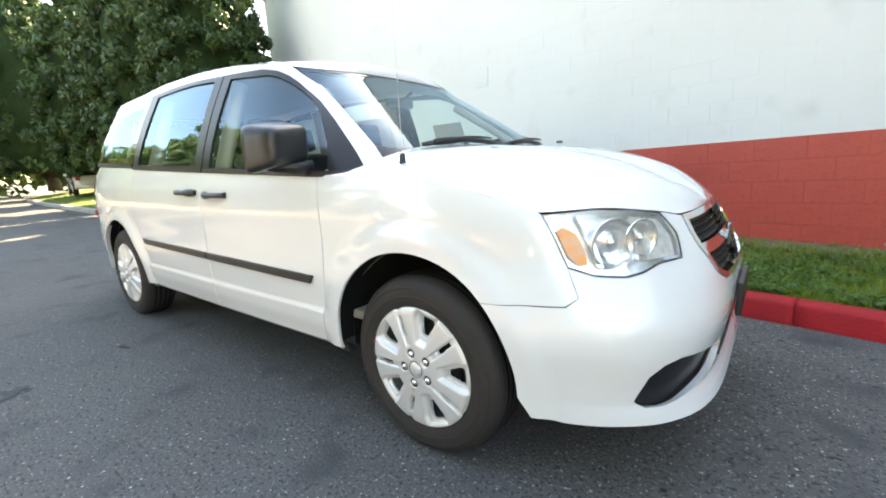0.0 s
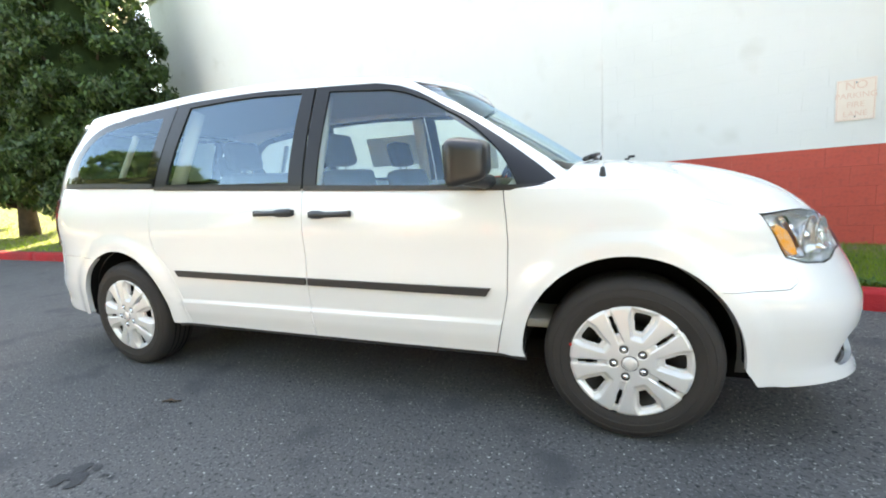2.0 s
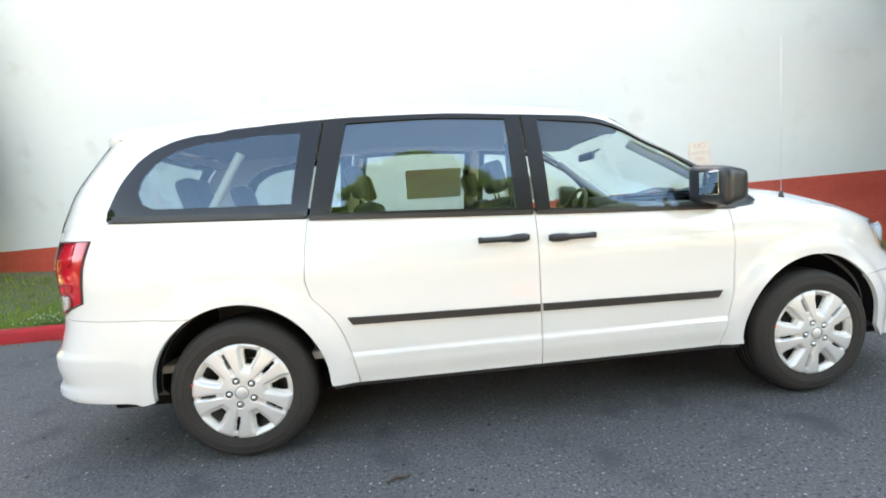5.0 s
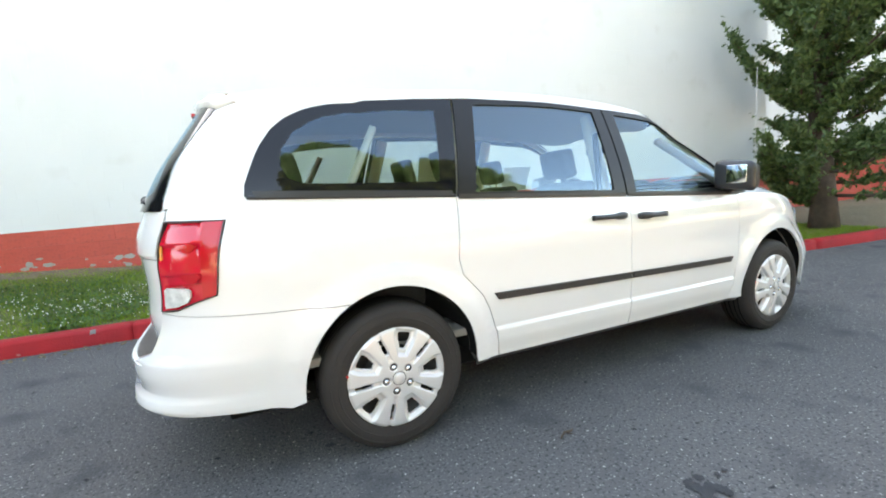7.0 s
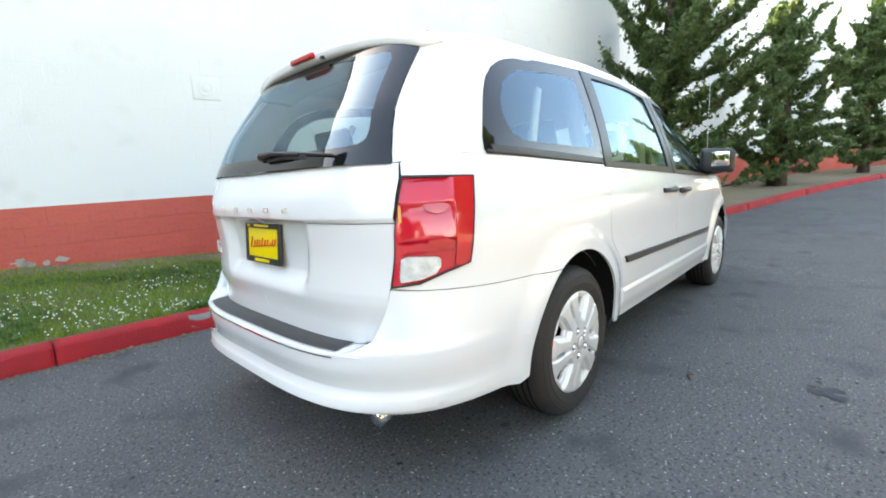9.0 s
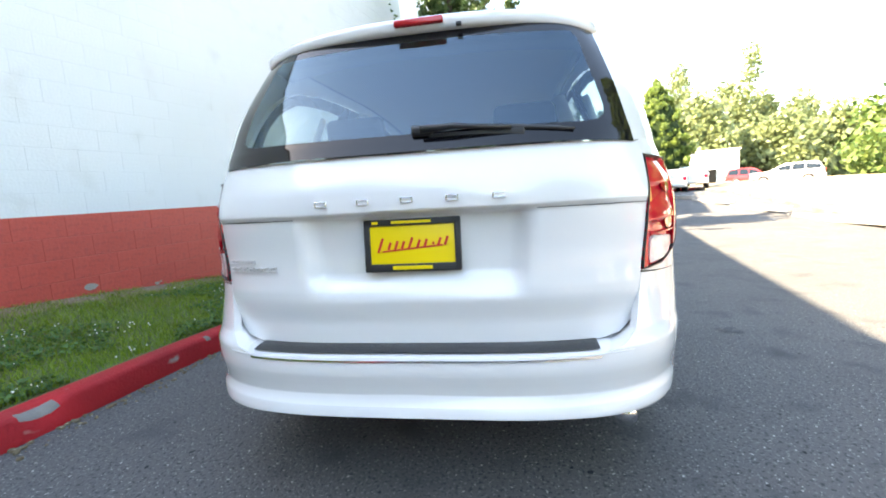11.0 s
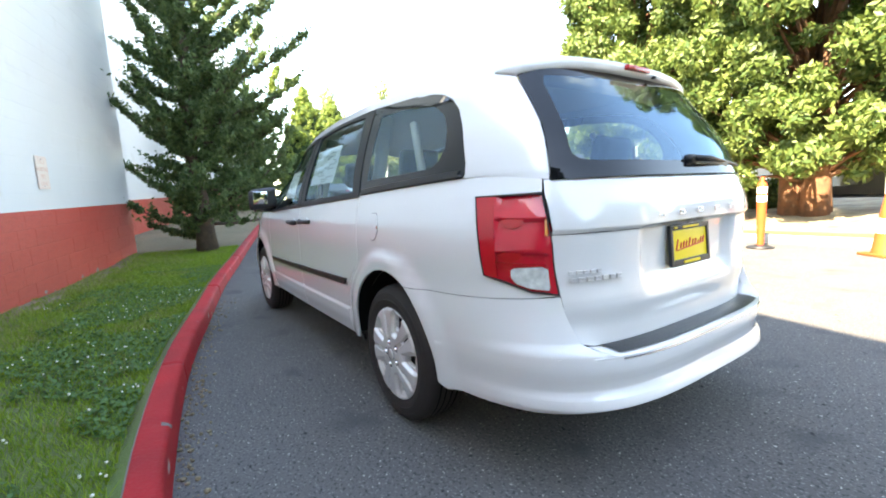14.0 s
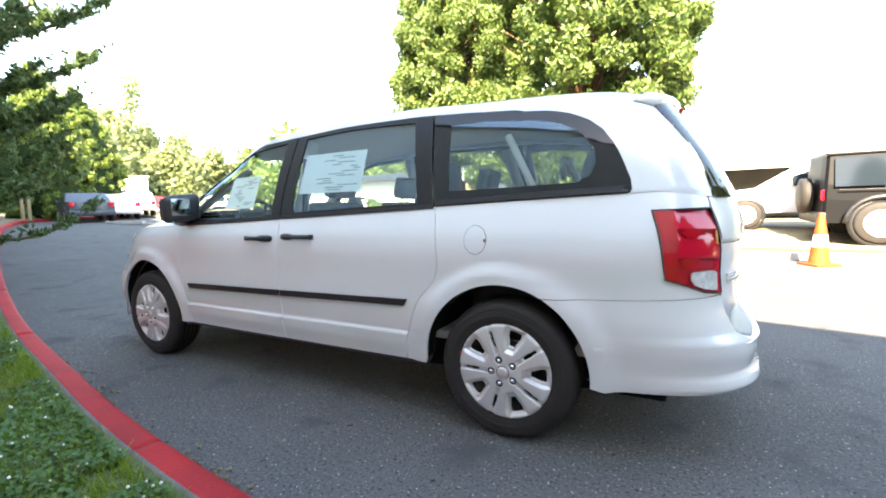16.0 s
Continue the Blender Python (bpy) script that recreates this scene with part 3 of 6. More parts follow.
def juniper(at, height, spread, seed, label, n_limbs=46, leaves=90000, size=.03, boughs=(), lean=0.0, tips=0, ragged=0.0, fat=1.0):
    """A ragged upright juniper: bent trunk, limbs that sweep out and up, and plumes of scaly sprays along them."""
    r = random.Random(seed)
    tree = thing("juniper_tree", label, "tree", "trees along the wall", at=at)
    trunk = [Vector((lean * f * height * .2 + .10 * math.sin(f * 7 + seed) * min(1, f * 4), .10 * math.sin(f * 5 + seed * 2) * min(1, f * 4), f * height * .94 - .12)) for f in (k / 10 for k in range(11))]
    bm = tube_bm(trunk, [(.15 * height / 6.5) * (1 - .86 * k / 10) + .012 + (.05 if k == 0 else 0) for k in range(11)], 10)
    cs, rs = [], []

    def plume(p, d, length, girth):
        for q in range(5):
            g = q / 4
            c = p + d * length * g + Vector((r.gauss(0, .02), r.gauss(0, .02), .10 * length * g * g))
            cs.append(c)
            rs.append(fat * girth * (1.05 - .72 * g) * r.uniform(.8, 1.25))

    def limb(pts, thick, dense):
        if ragged:                                    # crooked limbs
            pts = [p + Vector((r.gauss(0, ragged), r.gauss(0, ragged), r.gauss(0, ragged) - ragged * k * .3)) * min(1, k / 2) for k, p in enumerate(pts)]
        tube_bm(pts, [thick * (1 - .85 * k / (len(pts) - 1)) + .004 for k in range(len(pts))], 6, bm)
        n = len(pts) - 1
        for k in range(1, n + 1):
            along = (pts[k] - pts[k - 1]).normalized()
            for _ in range(dense if k > 1 else dense // 2):
                side = Vector((r.gauss(0, 1), r.gauss(0, 1), r.gauss(.25, .55))).normalized()
                d = (along * .75 + side * .75 + Vector((0, 0, .22))).normalized()
                plume(pts[k].lerp(pts[k - 1], r.random()), d, r.uniform(.22, .46) * (1.12 - .5 * k / n), r.uniform(.055, .095))
        plume(pts[-1], (pts[-1] - pts[-2]).normalized(), .4, .06)

    for bz, bx, by, tz in boughs:                     # long boughs: height at the trunk, reach, height of the tip
        i = min(9, int(bz / height * 10.6))
        b, tip = trunk[i], Vector((bx, by, tz))
        limb([b.lerp(tip, g) + Vector((0, 0, -.32 * math.sin(g * math.pi))) for g in (k / 8 for k in range(9))], .05, 6)
    for k in range(n_limbs):
        f = .07 + .90 * (k + r.random()) / n_limbs
        i = min(9, int(f * 10))
        b = trunk[i].lerp(trunk[i + 1], f * 10 - i)
        a = k * 2.4 + r.uniform(-.6, .6)
        reach = spread * (1 - .72 * f ** 1.3) * (1 - .22 * math.sin(a)) * r.choice((.45, .62, .75, .9, 1.0, 1.15)) * min(1, .7 + f * 3)
        rise = r.uniform(.05, .75) * reach + (.25 * reach if f > .6 else 0)
        limb([b + Vector((math.cos(a + .5 * g) * reach * g, math.sin(a + .5 * g) * reach * g, rise * g ** 1.8 - .10 * math.sin(g * math.pi))) for g in (q / 5 for q in range(6))], .028 * (1.2 - f), 5)
    for k in range(7):
        plume(trunk[-1] + Vector((r.gauss(0, .08), r.gauss(0, .08), -.2 * k + .1)), Vector((r.gauss(0, .3), r.gauss(0, .3), 1)).normalized(), .5, .07)
    part("trunk", bm, BARK, tree)
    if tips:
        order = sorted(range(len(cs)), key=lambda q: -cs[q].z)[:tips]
        part("sunny_tips", cloud_mesh("sunny_tips", leaf_cloud([cs[q] for q in order], [rs[q] * 1.1 for q in order], leaves // 12, size, seed + 9, 2.6, .3, .8, .9), JUNIPER_TIP), JUNIPER_TIP, tree, "yellow-green tips with sunlight painted into their colour")
    part("crown", cloud_mesh("crown", leaf_cloud(cs, rs, leaves, size, seed, 2.6, .15, .6, .8), JUNIPER), JUNIPER, tree)
    return tree


def dense_tree(at, height, radius, seed, label, leaf_mat, bark, base=1.0, leaves=60000, size=0.1, taper=0.5, trunks=1, clump=0.5, name="tree", group="", n_clumps=150, up=0.0, core=0.0):
    """A broad or columnar tree: a core of limbs and many clumps over an uneven outline."""
    r = random.Random(seed)
    tree = thing(name, label, "tree", group, at=at)
    bm = bmesh.new()
    for t in range(trunks):
        a = t * 2.2 + seed
        o = Vector((math.cos(a), math.sin(a), 0)) * (0.22 * (trunks > 1))
        pts = [o + Vector((math.cos(a) * .25 * f * trunks * .5 + .06 * math.sin(f * 6 + t), math.sin(a) * .2 * f, f * height * 0.8 - 0.1)) for f in (0, .1, .25, .45, .7, 1)]
        tube_bm(pts, [0.035 * radius * m + 0.05 for m in (2.6, 2.0, 1.7, 1.3, .8, .2)], 10, bm)
    cs, rs = [], []
    for k in range(n_clumps):
        f = (k + r.random()) / n_clumps
        z = base + (height - base) * f
        prof = (math.sin(math.pi * min(1, 0.16 + 0.84 * f)) ** 0.55 * (1 - taper * f)) if taper < .95 else min(1, 1.75 * (1 - f)) ** .8 * min(1, .86 + f)
        rr = radius * prof * r.uniform(0.72, 1.08)
        a = k * 2.39996 + r.uniform(-.3, .3)
        inner = 1.0 if k % 4 else r.uniform(.2, .7)
        c = Vector((math.cos(a) * rr * inner, math.sin(a) * rr * inner, z + r.uniform(-.2, .2)))
        cs.append(c)
        rs.append(clump * r.uniform(0.6, 1.3) * (0.6 + 0.4 * prof))
        if k % 3 == 0:
            zc = max(base * 0.7, z - rr * 0.6)
            tube_bm([(0, 0, zc), (c.x * .5, c.y * .5, (zc + c.z) / 2 + .1), c], [0.05, 0.035, 0.012], 5, bm)
    part("trunk", bm, bark, tree)
    if core:                                          # added near-black core: hides the sky, paints shade inside the crown
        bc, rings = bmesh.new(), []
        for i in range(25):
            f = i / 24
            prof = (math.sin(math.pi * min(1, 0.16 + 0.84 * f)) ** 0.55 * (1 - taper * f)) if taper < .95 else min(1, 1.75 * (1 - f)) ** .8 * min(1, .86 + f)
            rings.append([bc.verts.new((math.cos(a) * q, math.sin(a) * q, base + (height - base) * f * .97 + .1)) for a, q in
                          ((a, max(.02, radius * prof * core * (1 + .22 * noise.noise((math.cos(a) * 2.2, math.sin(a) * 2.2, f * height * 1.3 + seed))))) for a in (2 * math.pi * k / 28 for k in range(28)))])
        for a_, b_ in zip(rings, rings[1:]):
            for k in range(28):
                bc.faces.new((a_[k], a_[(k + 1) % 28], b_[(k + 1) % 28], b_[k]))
        part("inner_foliage", bc, INNER, tree, "near-black added core that paints the shade inside the crown")
    part("crown", cloud_mesh("crown", leaf_cloud(cs, rs, leaves, size, seed, 1.7 if up < .5 else 2.6, 0.45, up), leaf_mat), leaf_mat, tree)
    return tree


juniper((6.75, 1.0, gz(6.75) + .12), 7.4, 2.05, 3, "tall ragged dark green juniper with a bent trunk beside the wall", 84, 150000, .032, ((3.6, -.3, -2.35, 4.6), (3.0, -.5, -2.05, 3.6), (2.4, -.3, -1.7, 2.9), (2.0, -.2, -1.5, 2.2), (4.2, -.8, -1.6, 5.2), (3.2, -1.5, -1.1, 4.1), (2.6, -1.2, .9, 3.3), (3.6, -1.2, .9, 4.6), (4.0, .9, -1.5, 4.5)), -.1)
juniper((12.7, -0.38, gz(12.7) + .12), 5.5, 1.5, 8, "spreading ragged juniper with crooked limbs on dry soil", 46, 80000, .038, ((2.2, -.6, 1.1, 4.2), (2.0, -.4, -1.1, 3.7), (1.0, -.3, 1.2, 1.5), (3.0, .3, -.6, 5.6)), .2, ragged=.10, fat=1.2)
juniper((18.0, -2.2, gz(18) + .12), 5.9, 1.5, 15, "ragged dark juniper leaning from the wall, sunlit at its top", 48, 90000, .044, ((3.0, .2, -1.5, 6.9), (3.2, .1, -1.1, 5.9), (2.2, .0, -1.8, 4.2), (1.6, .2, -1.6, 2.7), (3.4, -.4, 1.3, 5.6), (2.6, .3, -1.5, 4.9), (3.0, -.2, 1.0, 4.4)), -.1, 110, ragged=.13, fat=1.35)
for tx, ty, th, tr, sd_, where in ((27.5, -7.7, 7.9, 1.75, 21, "sunlit at the top"), (33.2, -11.8, 8.4, 2.35, 22, "beside parked cars")):
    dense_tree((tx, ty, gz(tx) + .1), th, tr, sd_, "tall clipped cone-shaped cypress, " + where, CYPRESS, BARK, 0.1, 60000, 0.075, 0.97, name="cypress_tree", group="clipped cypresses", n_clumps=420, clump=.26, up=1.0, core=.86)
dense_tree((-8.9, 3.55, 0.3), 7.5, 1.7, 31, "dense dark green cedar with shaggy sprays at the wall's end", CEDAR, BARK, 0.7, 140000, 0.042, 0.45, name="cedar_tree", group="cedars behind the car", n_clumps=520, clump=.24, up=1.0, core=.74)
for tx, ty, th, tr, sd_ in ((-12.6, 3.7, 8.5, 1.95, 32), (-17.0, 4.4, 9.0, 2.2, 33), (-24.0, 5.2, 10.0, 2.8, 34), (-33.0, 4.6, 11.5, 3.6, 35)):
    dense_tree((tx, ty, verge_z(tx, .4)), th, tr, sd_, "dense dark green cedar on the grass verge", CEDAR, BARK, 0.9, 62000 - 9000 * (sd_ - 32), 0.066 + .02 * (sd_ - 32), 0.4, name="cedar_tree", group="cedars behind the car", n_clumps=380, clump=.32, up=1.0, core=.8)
dense_tree((3.9, -9.9, 0.12), 9.5, 2.05, 41, "big bright green broadleaf tree with a reddish trunk", BROAD, RED_BARK, 1.7, 150000, 0.054, 0.12, 3, name="broadleaf_tree", group="trees across the road", n_clumps=520, clump=.31, up=.6)
dense_tree((0.05, -10.5, 0.12), 13.0, 2.85, 42, "big sunlit broadleaf tree hanging low over its bed", BROAD, RED_BARK, 1.25, 240000, 0.058, 0.10, 3, name="broadleaf_tree", group="trees across the road", n_clumps=850, clump=.36, up=.6)

for tx, ty, th, tr, sd_ in ((-16.5, -10.2, 8.5, 3.0, 51), (-22.5, -10.0, 12.0, 4.2, 52), (-31.0, -12.0, 13.0, 4.6, 53)):
    dense_tree((tx, ty, 0.12), th, tr, sd_, "bright green broadleaf tree across the road, mirrored in the glass", BROAD, RED_BARK, 1.0, 15000, 0.22, 0.25, 2, name="broadleaf_tree", group="trees across the road", n_clumps=160, clump=.6)

# ---- small sign at the bend ----
bend = thing("fire_lane_sign", "small red and white sign on two wooden posts behind the kerb", "sign", at=(24.0, -5.75, gz(24) + .1))
bend.rotation_euler = (0, 0, radians(-80))
for px_ in (-.13, .13):
    part("post", box_bm((.1, .1, 1.55), (px_, 0, .72), .01), WOOD, bend, smooth=False)
face_ = part("plate", box_bm((.36, .012, .44), (0, -.06, 1.5), .004), PLATE_RED, bend, "red plate with a pale border", smooth=False)
part("panel", box_bm((.26, .006, .12), (0, -.068, 1.58), .002), SIGN_FACE, face_, smooth=False)

# ---- far side of the road ----
vs, fs = [], []
xs = [-60, -20, -8.5, -7, -3, 0, 3, 6, 9, 14, 25, 45]
for x in xs:
    for y, z in ((-7.45, -0.05), (-7.45, 0.12), (-7.6, 0.125), (-9.2, 0.18), (-10.8, 0.36), (-16.0, 0.45), (-16.0, -0.05)):
        vs.append((x, y - (0.25 * max(0, x - 6) if x > 6 else 0), z + gz(x)))
for i in range(len(xs) - 1):
    for j in range(6):
        a = i * 7 + j
        fs.append((a, a + 1, a + 8, a + 7))
bed = part("planting_bed", mesh_of("planting_bed", vs, fs, False), MULCH, None)
tagged(bed, "sunny planting bed with mulch and dry grass across the road", "planting bed", kind="structure")
kerb2 = tagged(new("far_kerb"), "pale concrete kerb across the road", "kerb", kind="structure")
for i in range(14):
    part("kerb_stone", box_bm((2.99, 0.15, 0.15), (-20 + 3 * i, -7.37, 0.065 + gz(-20 + 3 * i)), 0.015), CONCRETE, kerb2, smooth=False)
strip = part("far_lawn", mesh_of("far_lawn", [(-30, -7.62, .135), (9, -7.62, .135), (9, -8.6, .15), (-30, -8.6, .15)], [(0, 3, 2, 1)], False), TURF, None)
tagged(strip, "narrow pale strip of grass along the far kerb", "lawn", kind="structure")


def traffic_cone(at, spin, label):
    cone = thing("traffic_cone", label, "traffic cone", "cones along the far kerb", at=at)
    cone.rotation_euler, cone.scale = (0, 0, spin), (1.12, 1.12, 1.25)
    part("base", box_bm((0.37, 0.37, 0.03), (0, 0, 0.015), 0.008), ORANGE, cone)
    part("body", lathe_bm([(0.14, 0.03), (0.135, 0.04), (0.105, 0.26)], 24, "z"), ORANGE, cone)
    part("collar", lathe_bm([(0.106, 0.26), (0.085, 0.42)], 24, "z"), REFLECT, cone, "white reflective collar")
    part("tip", lathe_bm([(0.084, 0.42), (0.035, 0.70), (0.022, 0.71), (0.02, 0.68)], 24, "z"), ORANGE, cone)
    return cone


traffic_cone((1.36, -6.2, 0), 0.3, "orange traffic cone standing on the sunny road")
traffic_cone((-1.96, -6.5, 0), 0.9, "orange traffic cone near the planting bed")
traffic_cone((-4.5, -6.6, 0), 0.5, "orange traffic cone with a white collar")
deli = thing("delineator_post", "tall orange delineator post with white bands", "traffic post", at=(-0.45, -6.54, 0))
part("base", lathe_bm([(0.0, 0.0), (0.2, 0.0), (0.2, 0.03), (0.06, 0.06), (0.0, 0.06)], 24, "z"), BLACK, deli, "black rubber base")
part("tube", lathe_bm([(0.05, 0.05), (0.065, 0.5), (0.07, 0.78)], 20, "z"), ORANGE, deli)
for z in (0.78, 0.92):
    part("band", lathe_bm([(0.0715, z), (0.0715, z + 0.1)], 20, "z"), REFLECT, deli, "white reflective band")
part("head", lathe_bm([(0.07, 0.88), (0.07, 0.92)], 20, "z"), ORANGE, deli)
part("handle", lathe_bm([(0.07, 1.02), (0.06, 1.08), (0.025, 1.12), (0.03, 1.17), (0.0, 1.19)], 20, "z"), ORANGE, deli)

post = thing("box_post", "weathered wooden post carrying a small grey box", "post", at=(3.1, -9.1, 0.15))
post.rotation_euler = (0, radians(3), radians(20))
part("pole", box_bm((0.15, 0.13, 1.9), (0, 0, 0.9), 0.012), WOOD, post)
part("box", box_bm((0.34, 0.2, 0.46), (0, 0, 2.0), 0.02), GREY_BOX, post, "grey metal box")
cab = thing("utility_cabinet", "grey metal utility cabinet under the tree", "cabinet", at=(3.0, -12.6, 0.16))
part("body", box_bm((0.9, 0.6, 1.3), (0, 0, 0.65), 0.02), GREY_BOX, cab)
part("lid", box_bm((0.96, 0.66, 0.06), (0, 0, 1.33), 0.015), GREY_BOX, cab)
for i, (sx_, sy_, rr, sd) in enumerate(((6.6, -11.2, .7, 1), (7.6, -10.2, .75, 2), (2.6, -11.2, .6, 3), (1.4, -12.0, .7, 4), (3.6, -12.2, .75, 5), (5.3, -12.6, .9, 6), (8.8, -11.5, .8, 7), (-2.5, -12.5, .8, 8))):
    s = thing("shrub", "low green shrub in the planting bed", "shrub", "shrubs in the bed", at=(sx_, sy_, .14 + .22 * smooth_step(-sy_, 9.2, 10.8) + gz(sx_)))
    r = random.Random(sd)
    cs = [(r.uniform(-.5, .5) * rr * 1.3, r.uniform(-.5, .5) * rr * 1.3, rr * r.uniform(.2, .9)) for _ in range(22)]
    bm = bmesh.new()
    for c in cs[:8]:
        tube_bm([(0, 0, -.05), (c[0] * .5, c[1] * .5, c[2] * .5), c], [.02, .012, .005], 5, bm)
    part("stems", bm, BARK, s)
    part("leaves", cloud_mesh("leaves", leaf_cloud(cs, [rr * .35] * 22, 6000, .07, sd), SHRUB), SHRUB, s)


def parked_car(at, heading, length, width, height, paint, label, group, style="sedan", wheel_r=0.33):
    """A plain parked car: shaped body, cabin, panes, lamps and four wheels."""
    car = thing("parked_car", label, "car", group, at=at)
    car.rotation_euler = (0, 0, heading)
    hl, hw = length / 2, width / 2
    if style == "jeep":
        prof = [(-hl, .55), (-hl, 1.05), (-hl + .05, height - .05), (-hl + .3, height), (hl * .12, height), (hl * .3, 1.2), (hl * .95, 1.08), (hl, .6)]
        belt_z = 1.12
    elif style == "suv":
        prof = [(-hl, .5), (-hl + .02, 1.0), (-hl + .3, height - .1), (-hl + .7, height), (hl * .02, height - .02), (hl * .42, 1.08), (hl * .9, .95), (hl, .75), (hl, .4)]
        belt_z = 1.02
    else:
        prof = [(-hl, .45), (-hl + .03, .92), (-hl * .62, .98), (-hl * .3, height - .03), (hl * .05, height), (hl * .42, .95), (hl * .9, .78), (hl, .62), (hl, .35)]
        belt_z = 0.92
    zb = 0.28 if style == "sedan" else 0.42
    bm = bmesh.new()
    full = [(-hl, zb), *prof, (hl, zb)]
    # subdivide the outline and loft it across the width with tumblehome
    pts = []
    for (a, b), (c, d) in zip(full, full[1:]):
        for k in range(4):
            pts.append((a + (c - a) * k / 4, b + (d - b) * k / 4))
    pts.append(full[-1])
    rows = []
    for f in (-1, -.94, -.6, 0, .6, .94, 1):
        ins = 0.06 if abs(f) == 1 else (0.015 if abs(f) > .9 else 0)
        rows.append([bm.verts.new((x * (1 - ins * .5), f * hw * (1 - 0.16 * max(0, z - belt_z) / (height - belt_z)) * (1 - .04 * (x / hl) ** 4), z - ins * (z - zb) * .4)) for x, z in pts])
    for a, b in zip(rows, rows[1:]):
        for k in range(len(pts) - 1):
            bm.faces.new((a[k], b[k], b[k + 1], a[k + 1]))
        bm.faces.new((a[-1], b[-1], b[0], a[0]))
    bm.faces.new(rows[0])
    bm.faces.new(rows[-1][::-1])
    body = part("body", bm, paint, car, smooth=False)
    # side panes and screens a little proud of the body
    top = [p for p in pts if p[1] > belt_z + 0.07]
    x0, x1 = min(p[0] for p in top), max(p[0] for p in top)
    for sgn in (-1, 1):
        for u0, u1 in ((0.06, 0.34), (0.38, 0.62), (0.66, 0.9)):
            q = []
            for u, zt in ((u0, 0), (u1, 0), (u1, 1), (u0, 1)):
                x = x0 + (x1 - x0) * u
                zz = belt_z + 0.05 if not zt else min(height - .12, max(belt_z + .12, np.interp(x, [p[0] for p in top], [p[1] for p in top]) - .1))
                y = sgn * (hw * (1 - 0.16 * max(0, zz - belt_z) / (height - belt_z)) + 0.008)
                q.append((x, y, zz))
            part("window", mesh_of("window", q, [(0, 1, 2, 3)], False), DARK_GLASS, car)
    for cx in (-length * .29, length * .30):
        for sgn in (-1, 1):
            w = part("wheel", lathe_bm([(0, -.1), (wheel_r * .62, -.1), (wheel_r * .9, -.11), (wheel_r, -.08), (wheel_r, .08), (wheel_r * .9, .11), (wheel_r * .62, .1), (0, .1)], 28), RUBBER, car, "black tyre")
            w.location = (cx, sgn * (hw - .09), wheel_r)
            rim = part("rim", lathe_bm([(0, .02), (wheel_r * .2, .03), (wheel_r * .55, .0), (wheel_r * .64, .02)], 24), SILVER, w)
            rim.location, rim.rotation_euler = (0, sgn * .1, 0), (0, 0, 0 if sgn > 0 else math.pi)
            ar = part("wheel_arch", lathe_bm([(wheel_r * 1.02, 0), (wheel_r * 1.2, 0.0), (wheel_r * 1.2, -.1)], 28), BLACK, car)
            ar.location, ar.rotation_euler = (cx, sgn * (hw + .006), wheel_r), (0, 0, 0 if sgn > 0 else math.pi)
    for sgn in (-1, 1):
        part("tail_lamp", box_bm((.06, .2, .22), (-hl + .02, sgn * (hw - .18), belt_z - .12), .015), RED_LENS, car)
        part("headlamp", box_bm((.1, .32, .14), (hl - .06, sgn * (hw - .25), .72 if style == "sedan" else .9), .03), CLEAR_LENS, car)
        part("mirror", box_bm((.14, .18, .13), (hl * .28, sgn * (hw + .06), belt_z + .08), .03), paint, car)
    part("bumper", box_bm((.2, width * .96, .22), (-hl + .03, 0, zb + .12), .05), BLACK if style == "jeep" else paint, car)
    if style == "jeep":
        part("hard_top", box_bm((length * .60, width * .86, .07), (-length * .19, 0, height - .03), .03), BLACK, car)
        for sgn in (-1, 1):
            part("side_step", tube_bm([(-length * .16, sgn * hw, .46), (length * .16, sgn * hw, .46)], .035, 10), BLACK, car)
            part("waist_line", box_bm((length * .86, .012, .02), (-.05, sgn * (hw + .004), belt_z - .02), .004), BLACK, car)
            for cx in (-length * .29, length * .30):
                arc = [(cx + (wheel_r + .13) * math.cos(a), sgn * (hw + .03), wheel_r + (wheel_r + .11) * math.sin(a)) for a in (math.pi * k / 10 for k in range(11))]
                part("fender_flare", tube_bm(arc, .05, 8), BLACK, car)
        sp = part("spare_wheel", lathe_bm([(0, -.11), (.26, -.11), (.39, -.09), (.39, .09), (.28, .12), (0, .12)], 32), RUBBER, car)
        sp.location, sp.rotation_euler = (-hl - .14, 0, 1.0), (0, 0, math.pi / 2)
    return car


parked_car((-7.2, -9.62, .2), radians(178), 4.3, 1.9, 1.88, CAR_BLACK, "black boxy off-road car with a rear spare wheel", "cars parked across the road", "jeep", .42)
parked_car((-5.35, -11.75, .385), radians(1), 4.75, 1.9, 1.7, PAINT, "white sport-utility car parked in the sunny yard", "cars parked across the road", "suv", .37)
parked_car((-1.5, -23.5, 0), radians(80), 4.6, 1.85, 1.65, CAR_GREY, "dark car parked under the far canopy", "cars parked across the road", "suv", .36)
parked_car((23.6, -7.85, gz(23.6)), radians(-16), 4.7, 1.8, 1.42, CAR_GREY, "dark blue-grey saloon parked by the hedge", "cars parked down the road")
parked_car((26.6, -10.6, gz(26.6)), radians(-18), 4.7, 1.8, 1.45, CAR_SILVER, "silver saloon parked down the road", "cars parked down the road")
parked_car((29.2, -12.9, gz(29.2)), radians(-20), 4.7, 1.85, 1.6, CAR_SILVER, "pale car parked down the road", "cars parked down the road", "suv")
parked_car((47, -25.5, gz(47)), radians(250), 4.8, 1.9, 1.75, CAR_RED, "red car parked far down the road", "cars parked down the road", "suv")
